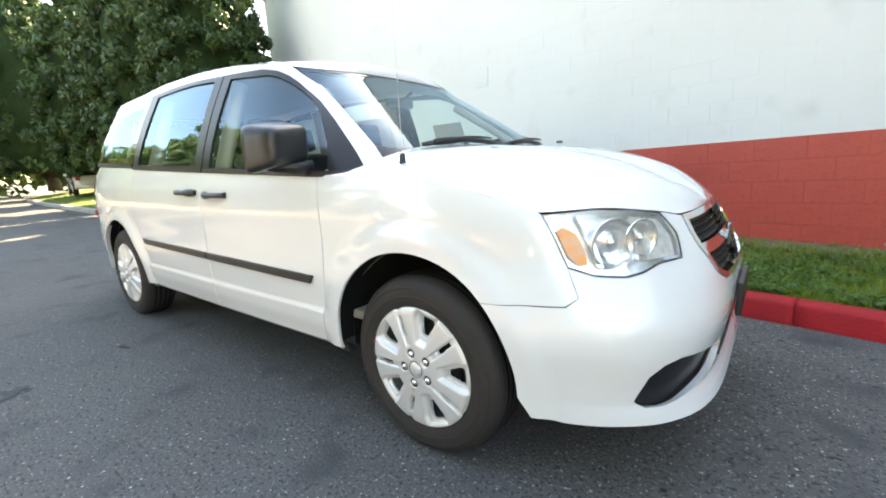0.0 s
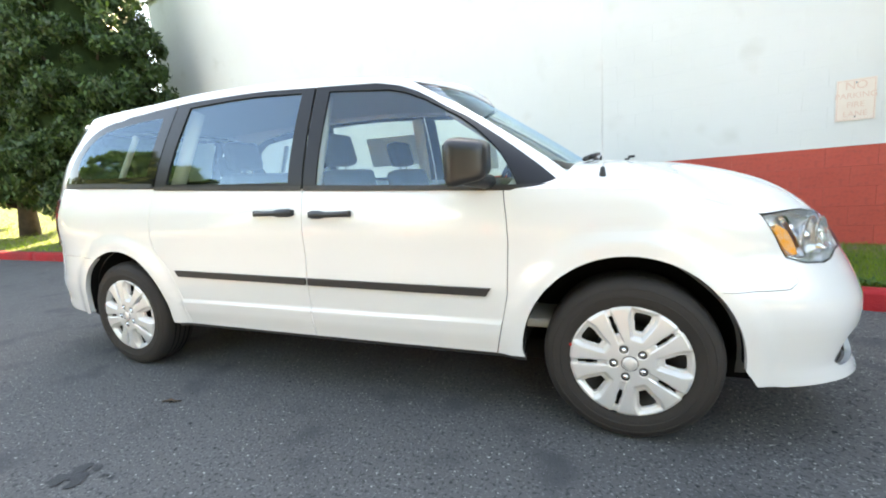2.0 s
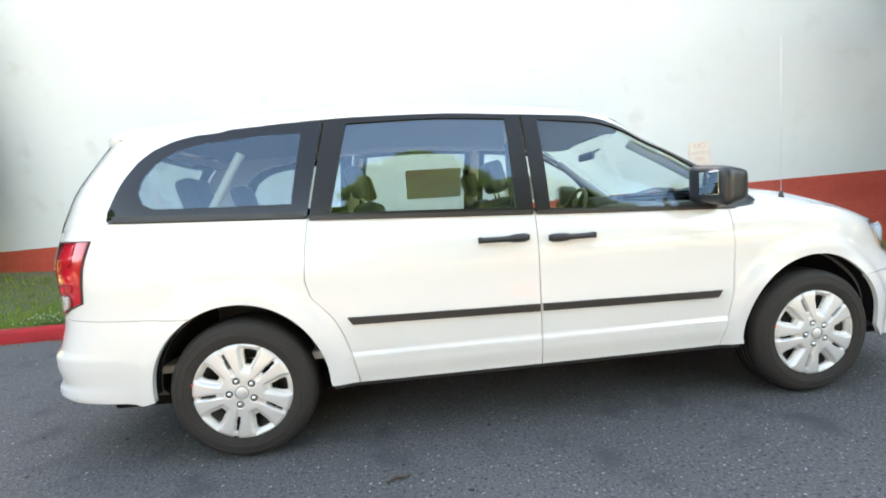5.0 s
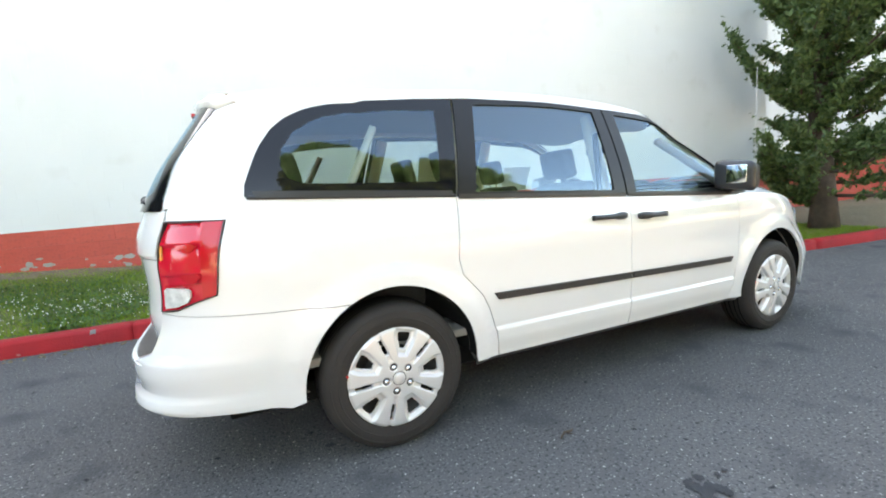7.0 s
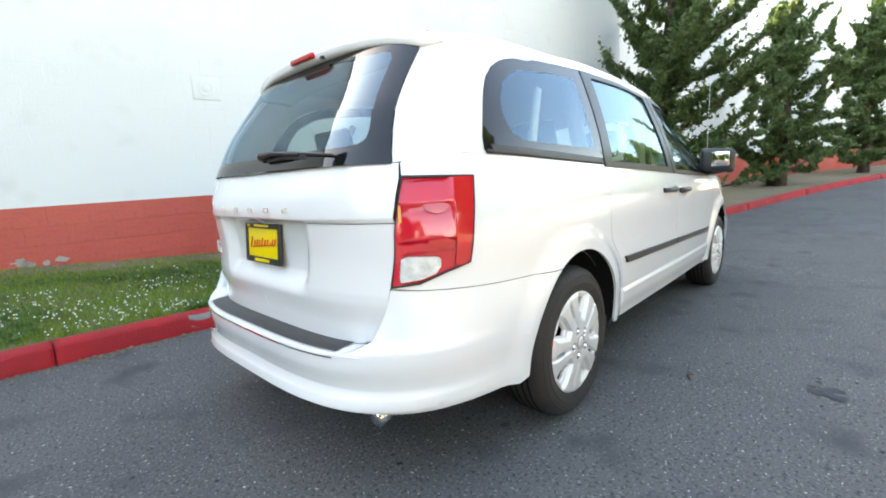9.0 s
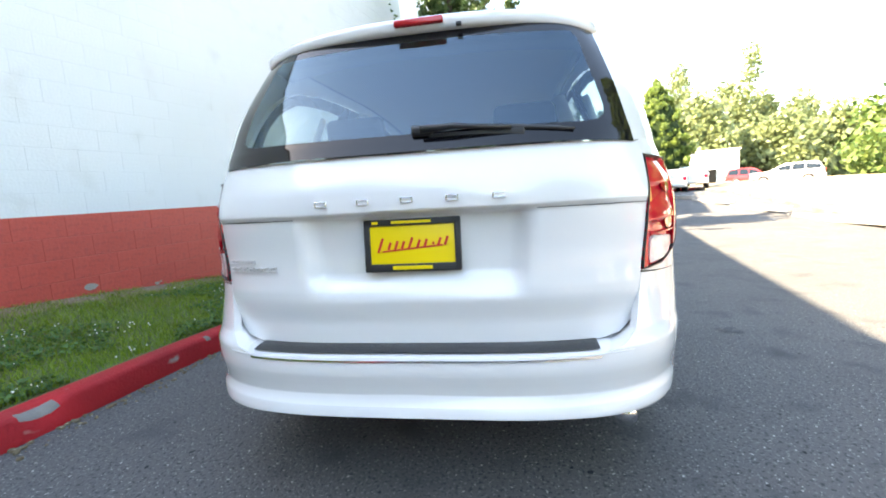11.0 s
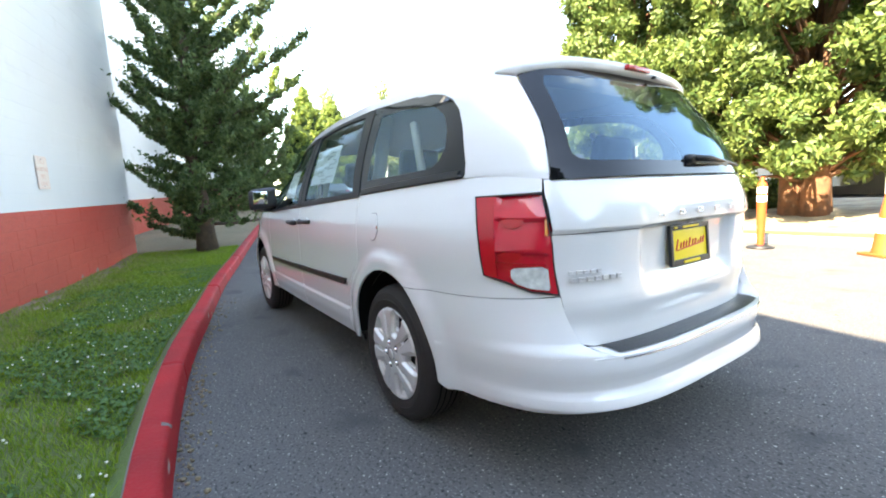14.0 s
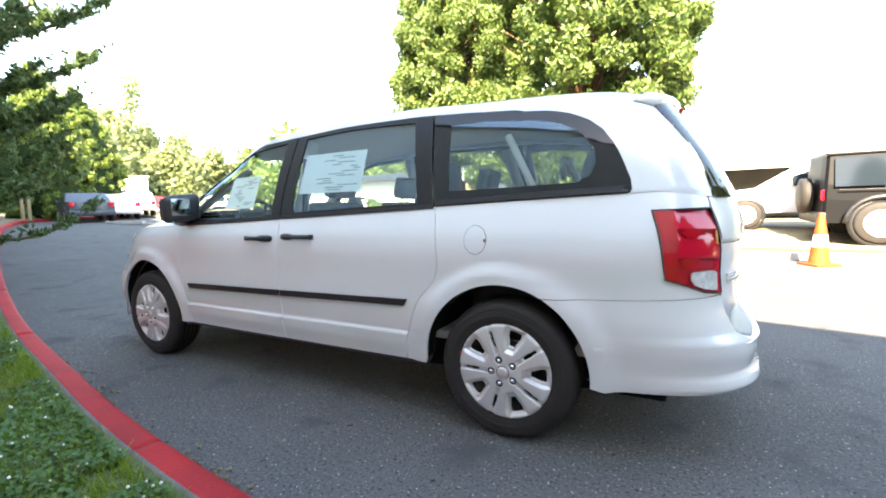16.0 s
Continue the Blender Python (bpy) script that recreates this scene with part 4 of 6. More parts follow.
parked_car((34, -21.5, gz(34)), radians(60), 4.6, 1.8, 1.6, PAINT, "white car parked in the far yard", "cars parked down the road", "suv")
parked_car((-26.5, 4.9, verge_z(-26.5, .3) - .02), radians(172), 4.6, 1.8, 1.42, CAR_SILVER, "silver saloon parked behind the grass verge", "cars behind the verge")

# canopy and far buildings
can = thing("canopy", "long beige flat canopy over parked cars", "canopy", at=(-4, -27, 0))
part("fascia", box_bm((26, .3, .75), (0, 3.5, 3.0), .03), BEIGE, can)
part("roof", box_bm((26, 9, .2), (0, -1, 3.3), .03), BEIGE, can)
for i in range(5):
    part("column", box_bm((.3, .3, 3.1), (-11 + 5.4 * i, 2.8, 1.4), .02), BEIGE, can)
part("back_wall", box_bm((26, .2, 3.2), (0, -5.2, 1.55)), BEIGE, can)
shed = thing("far_building", "low white building with a dark loading opening", "building", at=(68, -30.6, gz(62) - .1))
shed.rotation_euler = (0, 0, radians(-22))
part("wall", box_bm((10, 6, 4.9), (0, 0, 2.45), .05), PAPER, shed, smooth=False)
part("roof", box_bm((10.4, 6.4, .25), (0, 0, 5.0), .05), BEIGE, shed, smooth=False)
part("opening", box_bm((.3, 2.6, 2.2), (-5.0, 1.0, 1.3)), GAP, shed, smooth=False)
white_b = thing("far_building", "pale low building behind the trees across the road", "building", at=(17, -33, .6))
part("wall", box_bm((26, 8, 3.0), (0, 0, 1.5), .05), PAPER, white_b, smooth=False)
part("roof", box_bm((28, 10.5, .5), (0, 0, 3.2), .05), CAR_GREY, white_b, "dark overhanging roof", smooth=False)

# wooded hill far off, and trees that close the far sides
r = random.Random(77)


def wood(name, label, spots, size, mat, seed, leaves):
    cs, rs = [], []
    rr = random.Random(seed)
    for x, y, h, w in spots:
        for k in range(16):
            f = k / 15
            a = rr.uniform(0, 6.28)
            q = w * math.sin(math.pi * (0.15 + .8 * f)) * rr.uniform(.3, 1)
            cs.append((x + math.cos(a) * q, y + math.sin(a) * q, h * (.15 + .85 * f)))
            rs.append(w * rr.uniform(.35, .6))
    ob = part(name, cloud_mesh(name, leaf_cloud(cs, rs, leaves, size, seed, 1.4, .5), mat), mat, None)
    return tagged(ob, label, "woods", kind="stuff")


wood("far_wood", "sunlit wooded hill in the distance, haze painted into its leaf colour", [(172 + r.uniform(-10, 40), -60 - 3.0 * i + r.uniform(-8, 8), (34 + 24 * r.random() ** 1.6) * (1 - .018 * i), 7.5) for i in range(30)] +
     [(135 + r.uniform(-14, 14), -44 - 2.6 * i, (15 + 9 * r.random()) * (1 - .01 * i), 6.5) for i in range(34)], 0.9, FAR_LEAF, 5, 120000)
wood("roadside_wood", "row of sunlit green trees beyond the yard", [(-24 - 4.5 * i + r.uniform(-2, 2), -22 - 1.5 * i + r.uniform(-3, 3), 7 + 4 * r.random(), 3.2) for i in range(14)] +
     [(10 + 5 * i + r.uniform(-2, 2), -40 + r.uniform(-3, 3), 7 + 4 * r.random(), 3.5) for i in range(9)], 0.5, BROAD, 6, 30000)
wood("rear_wood", "green trees far behind the verge", [(-42 - 3 * r.random(), -14 + 4.2 * i, 6 + 5 * r.random(), 3.5) for i in range(14)], 0.45, BROAD, 7, 30000)

# ---- the minivan: its skin as two surfaces ----
from mathutils.geometry import tessellate_polygon

XR, XF, SR, SF = -1.6, 1.2, -3.1, 3.1
half_w = curve_table((.15, .25, .34, .44, .485, .52, .66, .78, .9, 1.0, 1.1, 1.2, 1.3), (.905, .932, .945, .955, .961, .966, .975, .972, .975, .967, .94, .905, .87))
front_x = curve_table((.15, .2, .27, .31, .36, .45, .58, .68, .78, .88, .95, 1.05), (2.30, 2.38, 2.45, 2.44, 2.42, 2.43, 2.45, 2.43, 2.39, 2.33, 2.27, 2.12))
rear_x = curve_table((.28, .33, .36, .39, .42, .5, .55, .6, .72, .85, 1.0, 1.15, 1.3), (-2.55, -2.63, -2.66, -2.653, -2.632, -2.645, -2.64, -2.60, -2.56, -2.55, -2.56, -2.54, -2.5))
rail_z = curve_table((-2.4, -2.2, -1.95, -1.7, -1.3, -.9, -.5, 0, .4, .7), (1.59, 1.646, 1.682, 1.698, 1.712, 1.73, 1.727, 1.70, 1.648, 1.582))
roof_z = curve_table((-2.3, -2.2, -2, -1.4, -.7, 0, .4, .62, .75), (1.645, 1.69, 1.752, 1.80, 1.806, 1.784, 1.733, 1.686, 1.645))
belt_z = lambda x: 1.122 - .04 * x
ARCH = {1: (1.511, .422, .438), -1: (-1.528, .418, .425)}     # wheel openings: middle, half length, height over the hub
HUB_Z = .362


def mixf(a, b, t):
    return a + (b - a) * t


def bow(x):
    return 1 - .014 * max(0, (x + .3) / 1.5) ** 2 - .006 * max(0, (-.6 - x) / 1.0) ** 2


def flare(x, z):
    f = 0
    for cx, rx, rz in ARCH.values():
        r = math.hypot((x - cx) / rx, (z - HUB_Z) / rz)
        if z > .2:
            f = max(f, 1 - smooth01((r - 1.10) / .17))
    return .020 * f


def quarter(s, x0, x1, smax, b, n):
    th = min(1, abs(s - x0) / abs(smax - x0)) * math.pi / 2
    return x0 + (x1 - x0) * math.sin(th) ** (2 / n), b * max(0, math.cos(th)) ** (2 / n)


def nose_n(z):
    return mixf(4.1, 3.0, smooth01((z - .46) / .36))            # the bumper is squarer than the bonnet above it


def smooth01(t):
    t = min(1, max(0, t))
    return t * t * (3 - 2 * t)


def low(s, z):
    """The lower body: s runs round the car from the middle of its rear to the middle of its nose."""
    w = half_w(z) * .982
    if s < XR:
        x, y = quarter(s, XR, rear_x(z), SR, w * bow(XR), 3.7)
    elif s > XF:
        x, y = quarter(s, XF, front_x(z), SF, w * bow(XF), nose_n(z))
    else:
        x, y = s, w * bow(s)
    if y > .6:
        y += flare(x, z)
    if abs(s) < 1.04 and z < .51:                               # ledge along the doors
        y += .013 * smooth01((.497 - z) / .018) * smooth01((z - .335) / .1) * smooth01((1.04 - abs(s)) / .06)
    return x, y, z


def sx(x, z):
    if x < XR:
        return XR + (SR - XR) * math.asin(min(1, (x - XR) / (rear_x(z) - XR)) ** (3.7 / 2)) / (math.pi / 2)
    if x > XF:
        return XF + (SF - XF) * math.asin(min(1, (x - XF) / (front_x(z) - XF)) ** (nose_n(z) / 2)) / (math.pi / 2)
    return x


def gate(s, z):
    """The tailgate's skin, hollowed round the plate."""
    x, y, _z = low(s, max(z, .74))
    x += .016 * smooth01((.72 - z) / .1)
    d = smooth01((.385 - .12 * max(0, .93 - z) - abs(y)) / .05) * smooth01((z - .70) / .10) * (1 if z < .985 else smooth01((.99 - z) / .004))
    lip = .012 * smooth01((z - .985) / .01)
    roll = .024 * smooth01((z - 1.06) / .13) * max(0, 1 - (y / .88) ** 2)
    return x + .036 * d - lip + roll, y, z


def screen_x(v):
    return mixf(1.475, .67, v) + .010 * math.sin(math.pi * min(1, max(0, v)))


def rear_n(v):
    return 3.7 + .5 * smooth01(v / .5)                          # the corner gets squarer towards the roof


SCREEN_N = 5.6


def green(s, v):
    """The glasshouse: v is 0 at the belt and 1 at the roof rail."""
    vv = max(0, v)
    xx = min(1.2, max(-2.1, s))
    w = mixf(half_w(belt_z(xx)) * .982 * bow(min(1.2, max(-1.6, s))), .69, vv ** 1.3)
    fx, xf0, rx = screen_x(v), mixf(.45, -.35, vv), mixf(-2.535, -2.262, max(.6 * v, v)) - .022 * math.sin(math.pi * min(1, max(0, v)))
    if s < XR:
        x, y = quarter(s, XR, rx, SR, w, rear_n(v))
    elif s > xf0:
        x, y = quarter(s, xf0, fx, SF, w, SCREEN_N)
    else:
        x, y = s, w
    if s > xf0:
        x += .01 * max(0, 1 - (y / w) ** 2) ** 1.3 * smooth01(vv / .3)
    elif s < XR:
        x += mixf(.02, .012, smooth01(v / .6)) * max(0, 1 - (y / w) ** 2) ** 1.2
    crown = .026 * vv * vv * max(0, 1 - (y / w) ** 2) * smooth01((s - xf0) / 1.2) if s > xf0 else 0      # the screen's top edge is arched
    return x, y, mixf(belt_z(x), rail_z(x), v) + crown


def gs(x, z):
    """(s, v) of the glasshouse's side at x and height z."""
    v = (z - belt_z(x)) / (rail_z(x) - belt_z(x))
    vv = max(0, v)
    fx, xf0, rx = screen_x(v), mixf(.45, -.35, vv), mixf(-2.535, -2.262, max(.6 * v, v)) - .022 * math.sin(math.pi * min(1, max(0, v)))
    if x < XR:
        return XR + (SR - XR) * math.asin(min(1, (x - XR) / (rx - XR)) ** (rear_n(v) / 2)) / (math.pi / 2), v
    if x > xf0:
        return xf0 + (SF - xf0) * math.asin(min(1, (x - xf0) / (fx - xf0)) ** (SCREEN_N / 2)) / (math.pi / 2), v
    return x, v


def gy(y, v, front):
    """s of the glasshouse's front or rear at half width y."""
    vv = max(0, v)
    w = mixf(half_w(belt_z(1.2 if front else -2.1)) * .982 * bow(1.2 if front else -1.6), .69, vv ** 1.3)
    n = SCREEN_N if front else rear_n(v)
    th = math.acos(min(1, y / w) ** (n / 2))
    x0 = mixf(.45, -.35, vv) if front else XR
    return x0 + ((SF if front else SR) - x0) * th / (math.pi / 2)


def hatch_edge(v, off=0.0):
    """The straight edge of the tailgate's glass, up the rear corner."""
    return gy(.7135 - .0807 * (v + .12) + off, v, False), v


def normal_at(fn, s, v):
    e = .004
    a, b = Vector(fn(s - e, v)), Vector(fn(s + e, v))
    c, d = Vector(fn(s, v - e)), Vector(fn(s, v + e))
    n = (d - c).cross(b - a)
    if n.length < 1e-12:
        p = fn(s, v)
        return Vector((1 if p[0] > 0 else -1, 0, 0))
    return n.normalized()


def clip_half(poly, axis, val, keep_less):
    out = []
    n = len(poly)
    for i in range(n):
        p, q = poly[i], poly[(i + 1) % n]
        ip = p[axis] <= val if keep_less else p[axis] >= val
        iq = q[axis] <= val if keep_less else q[axis] >= val
        if ip:
            out.append(p)
        if ip != iq:
            t = (val - p[axis]) / (q[axis] - p[axis])
            out.append((p[0] + (q[0] - p[0]) * t, val) if axis else (val, p[1] + (q[1] - p[1]) * t))
    return out


def resample(poly, step, vscale=1.0):
    out = []
    for p, q in zip(poly, poly[1:] + poly[:1]):
        n = max(1, int(math.hypot(q[0] - p[0], (q[1] - p[1]) * vscale) / step + .5))
        out += [(p[0] + (q[0] - p[0]) * k / n, p[1] + (q[1] - p[1]) * k / n) for k in range(n)]
    return out


def panel(name, poly, fn, mat, parent, sides=(-1,), cell=(.035, .035), lip=.012, off=0.0, label="", vscale=1.0, hole=None):
    """A piece of skin: a polygon of the surface's own coordinates, laid on it in small cells, with turned-in edges."""
    poly = resample(poly, .03, vscale)
    loops = [poly]
    if hole:
        hole = resample(hole, .03, vscale)
        loops.append(hole)
    flat = [p for lp in loops for p in lp]
    tris = tessellate_polygon([[Vector((p[0], p[1], 0)) for p in lp] for lp in loops])
    verts, faces, index = [], [], {}

    def vert(s, v, side):
        key = (round(s, 5), round(v, 5), side)
        if key not in index:
            p = Vector(fn(s, v))
            if off:
                p = p + normal_at(fn, s, v) * off
            index[key] = len(verts)
            verts.append((p.x, p.y * side, p.z))
        return index[key]

    s0, v0 = min(p[0] for p in flat), min(p[1] for p in flat)
    pieces = []
    for tri in tris:
        t3 = [flat[k] for k in tri]
        i0, i1 = (int((f(p[0] for p in t3) - s0) / cell[0]) for f in (min, max))
        for i in range(i0, i1 + 1):
            col = clip_half(clip_half(t3, 0, s0 + i * cell[0], False), 0, s0 + (i + 1) * cell[0], True)
            if len(col) < 3:
                continue
            j0, j1 = (int((f(p[1] for p in col) - v0) / cell[1]) for f in (min, max))
            for j in range(j0, j1 + 1):
                pc = clip_half(clip_half(col, 1, v0 + j * cell[1], False), 1, v0 + (j + 1) * cell[1], True)
                if len(pc) >= 3:
                    pieces.append(pc)
    for side in sides:
        for pc in pieces:
            ids = []
            for p in pc:
                k = vert(p[0], p[1], side)
                if not ids or ids[-1] != k:
                    ids.append(k)
            if len(ids) > 1 and ids[0] == ids[-1]:
                ids.pop()
            if len(set(ids)) < 3:
                continue
            ids = list(dict.fromkeys(ids))
            ar = sum(a[0] * b[1] - b[0] * a[1] for a, b in zip(pc, pc[1:] + pc[:1]))
            faces.append(ids if (ar < 0) == (side > 0) else ids[::-1])
        if lip:
            for loop in ([poly, hole] if hole else [poly]):
                base = len(verts)
                for s, v in loop:
                    n = normal_at(fn, s, v)
                    p = Vector(fn(s, v)) + n * off
                    q = p - n * lip
                    verts.append((p.x, p.y * side, p.z))
                    verts.append((q.x, q.y * side, q.z))
                m = len(loop)
                for k in range(m):
                    a, b = base + 2 * k, base + 2 * ((k + 1) % m)
                    faces.append((a, b, b + 1, a + 1))
    me = mesh_of(name, verts, faces)
    me.validate()
    return part(name, me, mat, parent, label)


def grid_patch(name, fn, nu, nv, mat, parent, label=""):
    vs = [fn(i / nu, j / nv) for i in range(nu + 1) for j in range(nv + 1)]
    fs = []
    for i in range(nu):
        for j in range(nv):
            a = i * (nv + 1) + j
            fs.append((a, a + nv + 1, a + nv + 2, a + 1))
    me = mesh_of(name, vs, fs)
    bm = bmesh.new()
    bm.from_mesh(me)
    bmesh.ops.remove_doubles(bm, verts=bm.verts, dist=1e-5)
    bm.to_mesh(me)
    bm.free()
    me.polygons.foreach_set("use_smooth", [True] * len(me.polygons))
    return part(name, me, mat, parent, label)


SHOULDER = curve_table((1.0, 1.24, 1.5, 1.75, 1.98, 2.25, 2.62, 2.77, 3.1), (1.082, 1.072, 1.055, 1.012, .943, .9475, .9205, .902, .90))


def arch_curve(which, a0, a1, n=26):
    cx, rx, rz = ARCH[which]
    out = []
    for k in range(n + 1):
        a = a0 + (a1 - a0) * k / n
        z = HUB_Z + rz * math.sin(a)
        out.append((sx(cx + rx * math.cos(a), max(.3, z)), z))
    return out


van = thing("minivan", "white minivan with black trim parked along the red kerb", "car")
G = .002                                                     # half a gap between panels
SEAM_F = [(1.02, belt_z(1.02)), (1.035, .95), (1.04, .86), (1.03, .62), (.995, .45), (.97, .335)]
SEAM_M = [(-.03, belt_z(-.03)), (-.03, .335)]
SEAM_R = [(-1.16, belt_z(-1.16)), (-1.18, 1.0), (-1.19, .87), (-1.17, .79), (-1.12, .735), (-1.07, .68), (-1.03, .60), (-.99, .47), (-.97, .335)]
F_A0, F_A1 = math.pi, 0.0
moved = lambda pts, d: [(a + d, b) for a, b in pts]

for side, word in ((-1, "right"), (1, "left")):
    sd = (side,)
    front_door = panel("front_door", moved(SEAM_F, -G) + moved(SEAM_M[::-1], G), low, PAINT, van, sd, cell=(.06, .011), label="white front door")
    slide_door = panel("sliding_door", moved(SEAM_M, -G) + moved(SEAM_R[::-1], G), low, PAINT, van, sd, cell=(.06, .011), label="white sliding side door")
    # front wing
    ang = math.asin((.662 - HUB_Z) / ARCH[1][2])
    wing = moved(SEAM_F, G) + [(1.10, .335)] + arch_curve(1, math.pi - .02, ang) + [(1.786, .664), (1.898, .666), (1.971, .69), (1.986, .776), (1.978, .936)]
    wing += [(s, SHOULDER(s)) for s in (1.97, 1.85, 1.75, 1.62, 1.5, 1.35, 1.24, 1.12, 1.03)]
    panel("front_wing", wing, low, PAINT, van, sd, lip=.012)
    # rear quarter
    ang_r = math.asin((.735 - HUB_Z) / ARCH[-1][2])
    quart = moved(SEAM_R, -G) + [(-1.105, .335)] + arch_curve(-1, .0, math.pi - ang_r)
    quart += [(sx(-1.95, .745), .745), (sx(-2.2, .752), .752), (-2.33, .758), (-2.485, .765), (-2.33, .776), (-2.2, .808), (-2.068, .835), (-2.03, .98), (-1.99, 1.132), (-2.375, 1.137), (-2.372, 1.18)]
    quart += [(sx(x, belt_z(x)), belt_z(x)) for x in (-2.34, -2.2, -2.0, -1.8, -1.5, -1.3)]
    panel("rear_quarter", quart, low, PAINT, van, sd, lip=.012)
    # lamps
    lamp = [(-2.068, .838), (-2.2, .811), (-2.33, .779), (-2.482, .769), (-2.45, .95), (-2.376, 1.132), (-1.994, 1.129), (-2.032, .98)]
    def lamp_skin(s_, z_):
        p, n_ = Vector(low(s_, z_)), normal_at(low, s_, z_)
        inner = smooth01((-2.115 - s_) / .03) * smooth01((s_ + 2.44) / .03)
        lobe = 0
        for z0, z1 in ((1.035, 1.12), (.915, 1.02)):
            g_ = (z_ - z0 - .03 * (s_ + 2.28)) / (z1 - z0)
            if 0 < g_ < 1:
                lobe = max(lobe, (1 - g_) ** .8 * smooth01(g_ / .1))
        return p + n_ * (.014 * lobe * inner - .012 * inner + .004)
    t = panel("tail_lamp", lamp, lamp_skin, RED_LENS, van, sd, lip=.03, cell=(.012, .008), label="red tail lamp with a clear lower window")
    inset = [(mixf(-2.24, s, .975), mixf(.96, v, .98)) for s, v in lamp]
    panel("rim", lamp, low, BLACK, t, sd, lip=.02, off=.0075, hole=inset, label="thin black lamp edge")
    panel("outer_strip", [(-2.046, .98), (-2.01, 1.118), (-2.105, 1.12), (-2.125, .98), (-2.15, .83), (-2.08, .845)], low, RED_DIM, t, sd, lip=.006, off=.006, label="darker red outer strip")
    panel("reverse_lens", [(-2.225, .86), (-2.225, .835), (-2.25, .812), (-2.32, .795), (-2.43, .785), (-2.437, .80), (-2.43, .862), (-2.40, .872), (-2.24, .868)], low, CLEAR_LENS, t, sd, lip=.01, off=.007, label="clear reversing lens")
    for cz in (1.032, .912):
        panel("bulb_recess", [(-2.145, cz + .004), (-2.18, cz + .014), (-2.235, cz + .016), (-2.285, cz + .008), (-2.27, cz - .012), (-2.22, cz - .024), (-2.18, cz - .018)], low, RED_DIM, t, sd, lip=.004, off=.001, cell=(.02, .02), label="red recess round the bulb")
    panel("lens_bar", [(-2.14, .884), (-2.42, .874), (-2.42, .879), (-2.14, .89)], low, RED_DIM, t, sd, lip=.006, off=.004)
    panel("amber_sliver", [(-2.404, .985), (-2.42, .98), (-2.41, 1.05), (-2.398, 1.055)], low, AMBER, t, sd, lip=.006, off=.003, cell=(.02, .02), label="small amber window")
    # headlamp
    hl = [(1.982, .936), (1.99, .778), (2.084, .753), (2.232, .745), (2.33, .755), (2.43, .775), (2.588, .78), (2.64, .85), (2.618, .916), (2.45, .935), (2.249, .945)]
    h = panel("headlamp", hl, low, REFLECTOR, van, sd, lip=-.034, off=-.035, label="clear headlamp with an amber turn lens")
    panel("bezel", hl, low, BLACK, h, sd, lip=.004, off=.001, hole=[(mixf(2.29, s, .992), mixf(.85, v, .982)) for s, v in hl], label="dark lamp surround")
    panel("turn_lens", [(2.008, .885), (2.012, .81), (2.045, .783), (2.08, .785), (2.094, .81), (2.094, .875), (2.05, .898)], low, AMBER, h, sd, lip=.02, off=-.006, label="amber turn lens")
    panel("lamp_step", [(2.40, .79), (2.58, .79), (2.62, .85), (2.60, .905), (2.44, .92)], low, CLEAR_LENS, h, sd, lip=.02, off=-.018, label="pale stepped inner lens")
    panel("lamp_divider", [(2.128, .78), (2.15, .775), (2.17, .93), (2.14, .93)], low, CHROME, h, sd, lip=.02, off=-.008, label="chrome divider")
    for cs, cz, rr in ((2.24, .852, .08), (2.41, .862, .062)):
        c = Vector(low(cs, cz)) - normal_at(low, cs, cz) * .028
        q = part("lamp_bowl", lathe_bm([(rr, .03), (rr * .92, .034), (rr * .8, .015), (rr * .45, 0), (rr * .4, .012), (0, .02)], 28), REFLECTOR, h, "round bright lamp bowl")
        q.matrix_local = Matrix.Translation((c.x, c.y * side, c.z)) @ pose(0, 0, 0, 0, 0, (-55 if side > 0 else -125))
    for cs, cz, rr in ((2.24, .852, .026), (2.41, .862, .02), (2.33, .80, .016)):
        c = Vector(low(cs, cz)) - normal_at(low, cs, cz) * .026
        q = part("bulb", lathe_bm([(0, .03), (rr * .6, .026), (rr * .95, .012), (rr, 0), (rr * 1.2, -.004)], 20), CHROME, h, "chrome bulb cap")
        q.matrix_local = Matrix.Translation((c.x, c.y * side, c.z)) @ pose(0, 0, 0, 0, 0, (-55 if side > 0 else -125))
    cover = panel("cover", hl, low, LAMP_GLASS, h, sd, lip=0, off=.006, label="clear lamp cover")
    cover.visible_shadow = False
    # bumpers' sides
    ang2 = math.asin((.6605 - HUB_Z) / ARCH[1][2])
    fbump = arch_curve(1, ang2, -.02)[::1]
    # lower edge and fog recess points placed to fit the camera's view
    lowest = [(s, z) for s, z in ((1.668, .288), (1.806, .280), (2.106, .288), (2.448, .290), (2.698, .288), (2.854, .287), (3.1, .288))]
    top_edge = [(3.1, .655), (2.94, .665), (2.84, .70), (2.80, .74), (2.745, .80), (2.74, .85), (2.765, .895), (2.622, .918), (2.645, .85), (2.59, .776), (2.43, .771), (2.33, .751), (2.232, .741), (2.084, .749), (1.987, .774), (1.974, .69), (1.90, .6625), (1.786, .6605)]
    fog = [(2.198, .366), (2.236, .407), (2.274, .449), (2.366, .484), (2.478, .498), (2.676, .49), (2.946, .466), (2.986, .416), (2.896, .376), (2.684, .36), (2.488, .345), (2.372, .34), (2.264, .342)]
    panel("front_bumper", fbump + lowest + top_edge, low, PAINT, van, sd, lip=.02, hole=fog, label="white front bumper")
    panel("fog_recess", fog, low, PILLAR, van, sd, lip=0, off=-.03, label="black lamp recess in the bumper")
